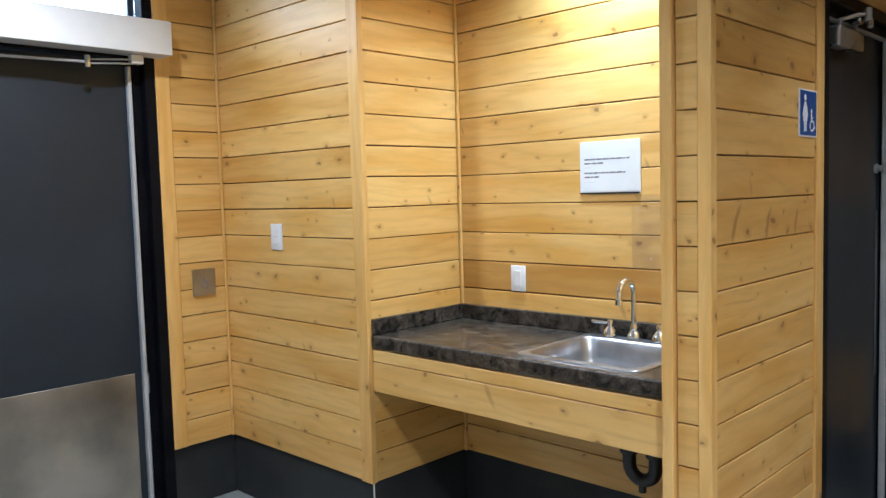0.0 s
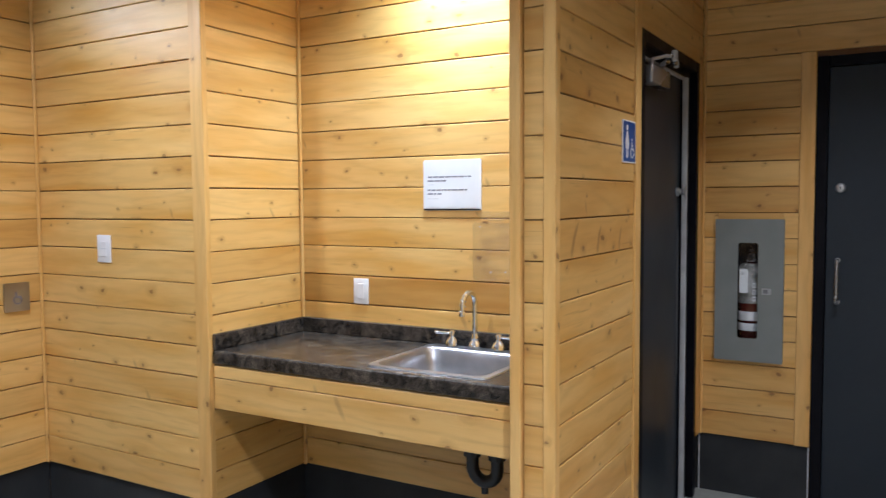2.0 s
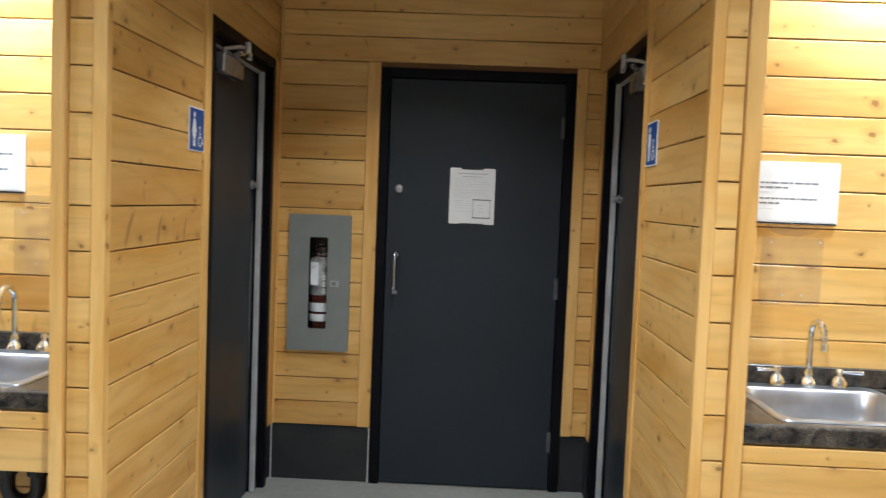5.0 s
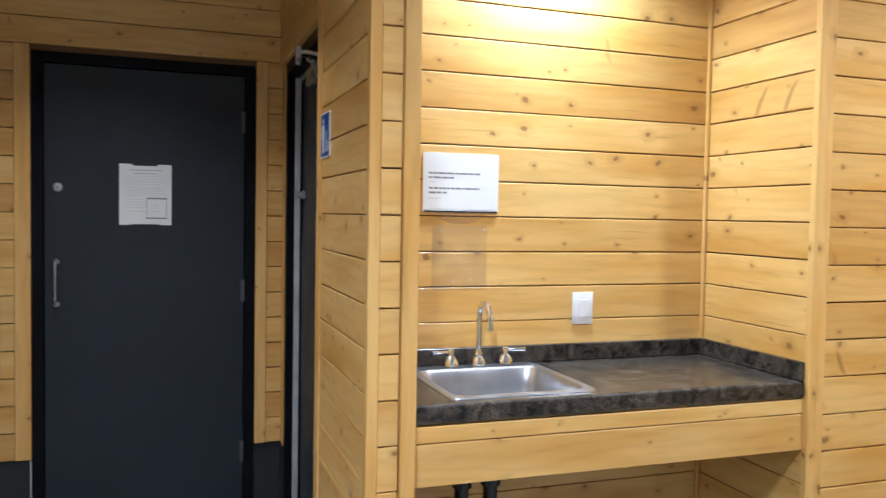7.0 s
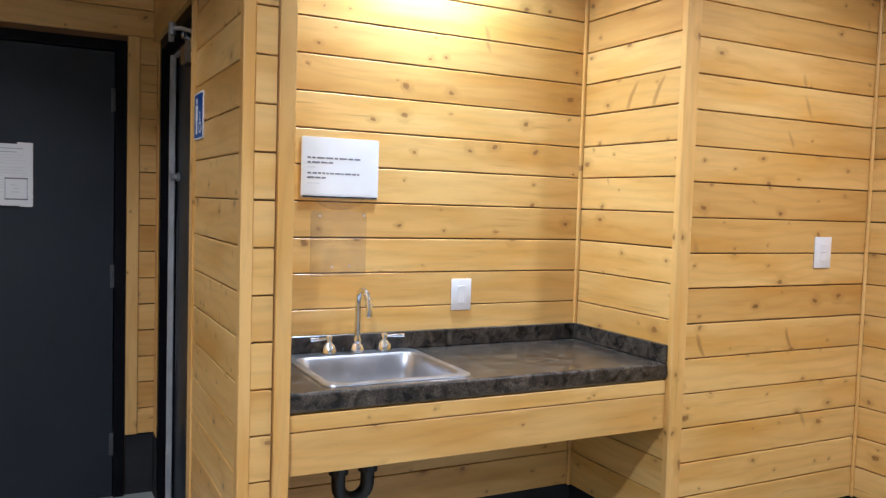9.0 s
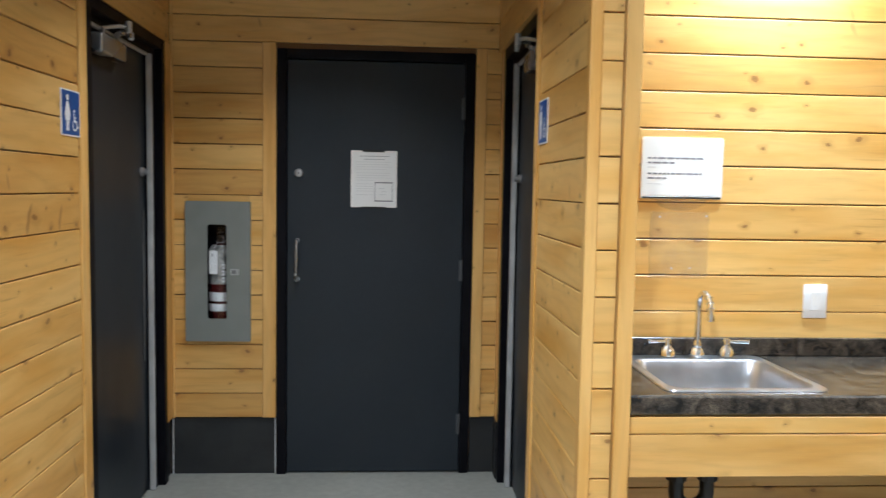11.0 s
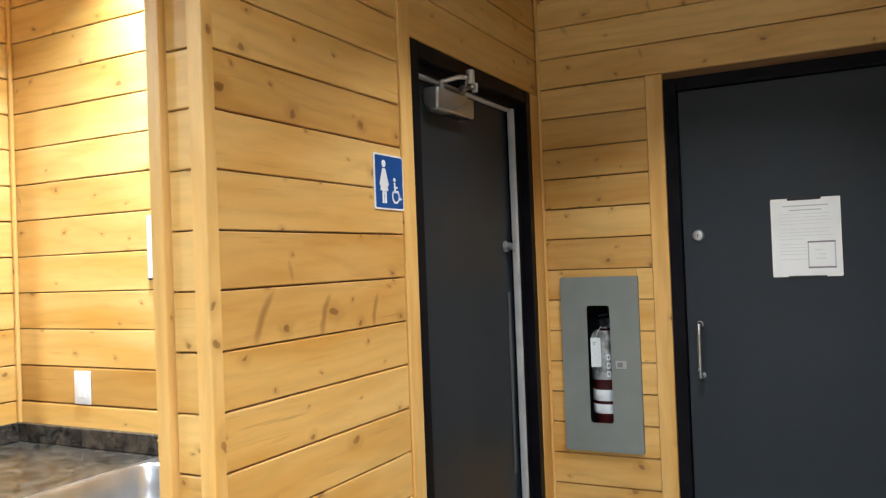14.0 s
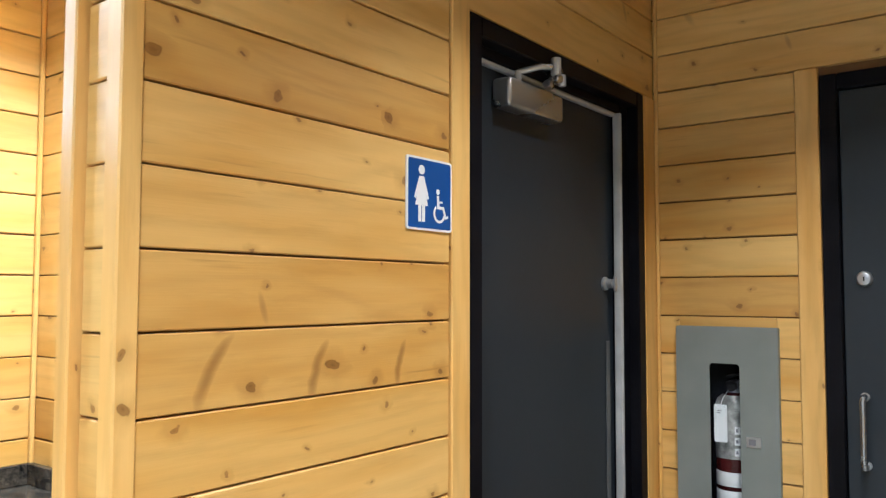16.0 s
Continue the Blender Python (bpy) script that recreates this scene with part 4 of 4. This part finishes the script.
def washroom_sign(at, turn, skirt, label):
    """A square blue plate with white edge and white pictograms."""
    t = thing("washroom_sign", at, turn, label, "sign", "washroom signs")
    s = 0.080
    part("plate", plate(rounded(-s, -s, s, s, 0.007), -0.0040, 0), SIGN_WHITE, t)
    part("field", plate(rounded(-s + 0.005, -s + 0.005, s - 0.005, s - 0.005, 0.005), -0.0046, -0.0036), SIGN_BLUE, t, "blue sign field")
    y0, y1 = -0.0052, -0.0044

    def mark(name, outline):
        part(name, plate(outline, y0, y1), SIGN_WHITE, t)

    cx = -0.030
    mark("pictogram_head", disc(cx, 0.052, 0.0105))
    if skirt:
        mark("pictogram_dress", [(cx - 0.008, 0.038), (cx + 0.008, 0.038), (cx + 0.026, -0.010), (cx + 0.019, -0.012), (cx + 0.012, 0.008), (cx + 0.022, -0.026), (cx - 0.022, -0.026), (cx - 0.012, 0.008), (cx - 0.019, -0.012), (cx - 0.026, -0.010)][::-1])
        for x in (cx - 0.0065, cx + 0.0065):
            mark("pictogram_leg", [(x - 0.005, -0.062), (x + 0.005, -0.062), (x + 0.005, -0.0262), (x - 0.005, -0.0262)])
    else:
        mark("pictogram_body", [(cx - 0.019, 0.038), (cx + 0.019, 0.038), (cx + 0.019, -0.012), (cx + 0.0125, -0.012), (cx + 0.0125, -0.062), (cx + 0.001, -0.062), (cx + 0.001, -0.014), (cx - 0.001, -0.014), (cx - 0.001, -0.062), (cx - 0.0125, -0.062), (cx - 0.0125, -0.012), (cx - 0.019, -0.012)][::-1])
    wx, wz, r0, r1 = 0.033, -0.036, 0.0185, 0.0255
    arc = [(wx + r1 * math.cos(radians(a)), wz + r1 * math.sin(radians(a))) for a in range(130, 351, 20)]
    arc += [(wx + r0 * math.cos(radians(a)), wz + r0 * math.sin(radians(a))) for a in range(350, 129, -20)]

    def small(outline):
        return [(wx + (x - wx) * 0.84, -0.0615 + (z + 0.0615) * 0.84) for x, z in outline]

    mark("pictogram_wheel", small(arc))
    mark("pictogram_rider_head", small(disc(wx - 0.006, 0.022, 0.0075, 14)))
    mark("pictogram_rider", small([(wx - 0.011, 0.012), (wx - 0.002, 0.012), (wx - 0.001, -0.002), (wx + 0.014, -0.002), (wx + 0.014, -0.007), (wx, -0.008), (wx + 0.001, -0.016), (wx + 0.020, -0.016), (wx + 0.030, -0.042), (wx + 0.038, -0.039), (wx + 0.039, -0.045), (wx + 0.025, -0.050), (wx + 0.014, -0.024), (wx - 0.009, -0.024)][::-1]))
    return t


washroom_sign((XL + 0.0006, -1.266, 1.760), 90, True, "blue and white washroom sign with skirted pictogram")
washroom_sign((XR - 0.0006, -1.268, 1.768), -90, False, "blue and white washroom sign with standing pictogram")


def door_opener():
    t = thing("door_push_plate", (XW + 0.0006, -2.106, 1.112), 90, "square brushed steel push plate for the entrance door", "push plate")
    part("plate", plate(rounded(-0.060, -0.066, 0.060, 0.066, 0.006), -0.010, 0), KICK, t)
    part("wheel_mark", plate([(0.022 * math.cos(radians(a)) + 0.002, 0.022 * math.sin(radians(a)) - 0.012) for a in range(130, 351, 20)] + [(0.016 * math.cos(radians(a)) + 0.002, 0.016 * math.sin(radians(a)) - 0.012) for a in range(350, 129, -20)], -0.0106, -0.0098), INK, t)
    part("rider_mark", plate([(-0.010, 0.026), (-0.002, 0.026), (0.0, 0.004), (0.018, 0.004), (0.026, -0.022), (0.020, -0.024), (0.012, -0.004), (-0.008, -0.004)][::-1], -0.0106, -0.0098), INK, t)


door_opener()

# ---------------------------------------------------------------- fire extinguisher cabinet


def cabinet():
    x0, x1, z0, z1 = -0.968, -0.640, 0.712, 1.436
    t = thing("extinguisher_cabinet", ((x0 + x1) / 2, -0.0006, z0), 0, "grey painted steel fire extinguisher cabinet with slot window", "cabinet")
    w, h = (x1 - x0) / 2, z1 - z0
    sx0, sx1, sz0, sz1 = -0.053, 0.044, 0.118, 0.605
    # door: frame of four boards round the slot, in one mesh
    bm = bmesh.new()
    outer = rounded(-w, 0, w, h, 0.006, 4)
    inner = rounded(sx0, sz0, sx1, sz1, 0.012, 4)
    k = len(outer)
    ring = {}
    for key, pts, y in (("of", outer, -0.020), ("ob", outer, 0.0), ("nf", inner, -0.020), ("nb", inner, -0.016)):
        ring[key] = [bm.verts.new((x, y, z)) for x, z in pts]
    for i in range(k):
        j = (i + 1) % k
        bm.faces.new((ring["of"][i], ring["of"][j], ring["nf"][j], ring["nf"][i]))
        bm.faces.new((ring["of"][j], ring["of"][i], ring["ob"][i], ring["ob"][j]))
        bm.faces.new((ring["nf"][i], ring["nf"][j], ring["nb"][j], ring["nb"][i]))
    bmesh.ops.recalc_face_normals(bm, faces=bm.faces[:])
    door = part("cabinet_door", bm, GREY_PAINT, t, "grey painted door with a tall slot")
    part("latch", box((0.062, -0.0235, 0.345), (0.108, -0.0202, 0.378), 0.001), STEEL, door, "small recessed steel latch")
    part("latch_slot", box((0.070, -0.0242, 0.352), (0.092, -0.0234, 0.371), 0.0005), INK, door)
    part("window_pane", box((sx0 - 0.008, -0.0145, sz0 - 0.008), (sx1 + 0.008, -0.0125, sz1 + 0.008)), CLEAR_PLASTIC, t, "clear window pane").visible_shadow = False
    # the tub is let into the wall
    bm = bmesh.new()
    lo, hi = (-w + 0.012, 0.000, 0.012), (w - 0.012, 0.150, h - 0.012)
    for a, b in (((lo[0], hi[1] - 0.003, lo[2]), hi), (lo, (lo[0] + 0.003, hi[1], hi[2])), ((hi[0] - 0.003, lo[1], lo[2]), hi), (lo, (hi[0], hi[1], lo[2] + 0.003)), ((lo[0], lo[1], hi[2] - 0.003), hi)):
        box(a, b, bm=bm)
    part("cabinet_tub", bm, FRAME_PAINT, t, "dark cabinet interior")


def extinguisher():
    e = thing("fire_extinguisher", (-0.808, 0.078, 0.7281), 0, "red fire extinguisher with pale labels in the cabinet", "extinguisher")
    r = 0.060
    part("cylinder", lathe([(r - 0.008, 0), (r, 0.012), (r, 0.448), (r - 0.006, 0.466), (r - 0.026, 0.482), (0.022, 0.488)], 32), RED, e, smooth=True)
    part("label", lathe([(r + 0.0004, 0.276), (r + 0.0008, 0.277), (r + 0.0008, 0.450), (r - 0.005, 0.4665), (r - 0.020, 0.4795)], 32), LABEL, e, "silver grey instruction label", True)
    part("label", lathe([(r + 0.0004, 0.187), (r + 0.0008, 0.188), (r + 0.0008, 0.232), (r + 0.0004, 0.233)], 32), PAPER, e, "white inspection label", True)
    part("label", lathe([(r + 0.0004, 0.135), (r + 0.0008, 0.136), (r + 0.0008, 0.172), (r + 0.0004, 0.173)], 32), PAPER, e, "white inspection label", True)
    for z in (0.300, 0.335, 0.370):
        part("label_picture", box((0.018, -r - 0.0012, z - 0.012), (0.034, -r + 0.006, z + 0.012)), SIGN_WHITE, e)
        part("label_picture", box((0.022, -r - 0.0018, z - 0.005), (0.029, -r + 0.002, z + 0.006)), INK, e)
    tag = part("inspection_tag", plate(rounded(-0.046, 0.330, -0.004, 0.452, 0.004), -r - 0.0075, -r - 0.0062), PAPER, e, "white inspection tag hung on the neck")
    for z, w in ((0.432, 0.014), (0.425, 0.010)):
        part("text_line", box((-0.036, -r - 0.0083, z - 0.0015), (-0.036 + w, -r - 0.0074, z + 0.0015)), INK, tag)
    part("tag_string", tube([(-0.025, -r - 0.0068, 0.448), (-0.020, -0.052, 0.475), (-0.010, -0.026, 0.496)], 0.0012, 6), SIGN_WHITE, tag)
    valve = part("valve", lathe([(0.022, 0.486), (0.022, 0.500), (0.016, 0.506), (0.016, 0.525)], 20), STEEL, e, smooth=True)
    part("gauge", rod((0, -0.014, 0.508), (0, -0.034, 0.508), 0.015, 18), BLACK, valve)
    part("grip", box((-0.011, -0.055, 0.520), (0.011, 0.030, 0.528), 0.003), BLACK, e)
    part("lever", box((-0.010, -0.060, 0.540), (0.010, 0.028, 0.547), 0.003), BLACK, e)
    part("hose", tube([(0.020, 0, 0.490), (0.045, 0, 0.495), (0.066, -0.006, 0.470), (0.072, -0.008, 0.42), (0.072, -0.010, 0.30)], 0.009, 10), BLACK, e, smooth=True)


cabinet()
extinguisher()

# ---------------------------------------------------------------- ceiling lights
# fixtures out of view; the lobby ones are added to carry the lamps
for lx, ly, watts, size, spread, colour in LAMPS:
    t = thing("unseen_downlight", (lx, ly, CEILING), 0, "round white recessed ceiling downlight, assumed above the view, lit", "ceiling light", "recessed downlights")
    r = size / 2 + 0.012
    ring = lathe([(r, -0.0005), (r + 0.014, -0.0005), (r + 0.012, -0.006), (r, -0.010)], 28)
    bmesh.ops.delete(ring, geom=[f for f in ring.faces if len(f.verts) > 4], context="FACES")
    part("trim_ring", ring, WHITE_PLASTIC, t)
    part("diffuser", lathe([(r, -0.004), (r - 0.001, -0.001)], 28), LAMP_GLOW, t, "glowing frosted diffuser")

# ---------------------------------------------------------------- boards
clad(wall_back, XL, 0, 0, -0.581 - XL, 0, 3)
clad(wall_back, XL, 0, 0, -0.961 - XL, 3, 9)
clad(wall_back, -0.647, 0, 0, 0.066, 3, 9)
clad(wall_back, -0.9605, 0, 0, 0.313, 3, 4, last=0.720)
clad(wall_back, -0.9605, 0, 0, 0.313, 8, 9, first=1.429)
clad(wall_back, XL, 0, 0, -0.581 - XL, 9, 15, special={11: PINE_HEART, 12: PINE_HEART})
clad(wall_back, 0.568, 0, 0, XR + 0.024 - 0.568, 0, 15)
clad(wall_back, XL, 0, 0, XR - XL, 15, 19)
# the board beside the washroom sign shows three long spike knots; the one below it is dark heartwood
clad(wall_left_recess, XL, POST + 0.0005, 90, -1.1905 - POST, lift=0.012, special={8: PINE_SPIKED, 7: PINE_HEART})
clad(wall_left_recess, XL, -1.114, 90, 1.113, 15, 16, first=HEAD + 0.004)
clad(wall_left_recess, XL, -1.114, 90, 1.113, 16, 19)
clad(wall_right_recess, XR, -1.190, -90, -1.1905 - POST, lift=0.017)
clad(wall_right_recess, XR, -0.001, -90, 1.113, 15, 16, first=HEAD + 0.004)
clad(wall_right_recess, XR, -0.001, -90, 1.113, 16, 19)
clad(wall_left_recess, NL1 + 0.0425, YP, 0, XL - 0.037 - NL1 - 0.0425, lift=0.012)
clad(wall_right_recess, XR + 0.0145, YP, 0, NR0 - 0.050 - XR - 0.0145, lift=0.017)
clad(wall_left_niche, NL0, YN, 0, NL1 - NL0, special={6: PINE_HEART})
clad(wall_right_niche, NR0, YN, 0, NR1 - NR0, lift=0.017)
clad(wall_left_niche, NL0, YF + T, 90, YN - YF - T)
clad(wall_right_niche, NR1, YN, -90, YN - YF - T, lift=0.017, special={12: PINE_PAIR})
clad(wall_left_recess, NL1, YN, -90, YN - YF - T)
clad(wall_right_recess, NR0, YF + T, 90, YN - YF - T, lift=0.017)
clad(wall_left_front, XW, YF, 0, NL0 - 0.067 - XW)
clad(wall_right_front, NR1 + 0.061, YF, 0, XE - NR1 - 0.061, special={8: PINE_HEART, 5: PINE_FRONT})
clad(wall_west, XW, -2.231, 90, YF + 2.231)
clad(wall_west, XW, YS, 90, -3.50 - YS)
clad(wall_east, XE, YF, -90, 2.3)
clad(wall_east, XE, YF - 2.3, -90, YF - 2.3 - YS)
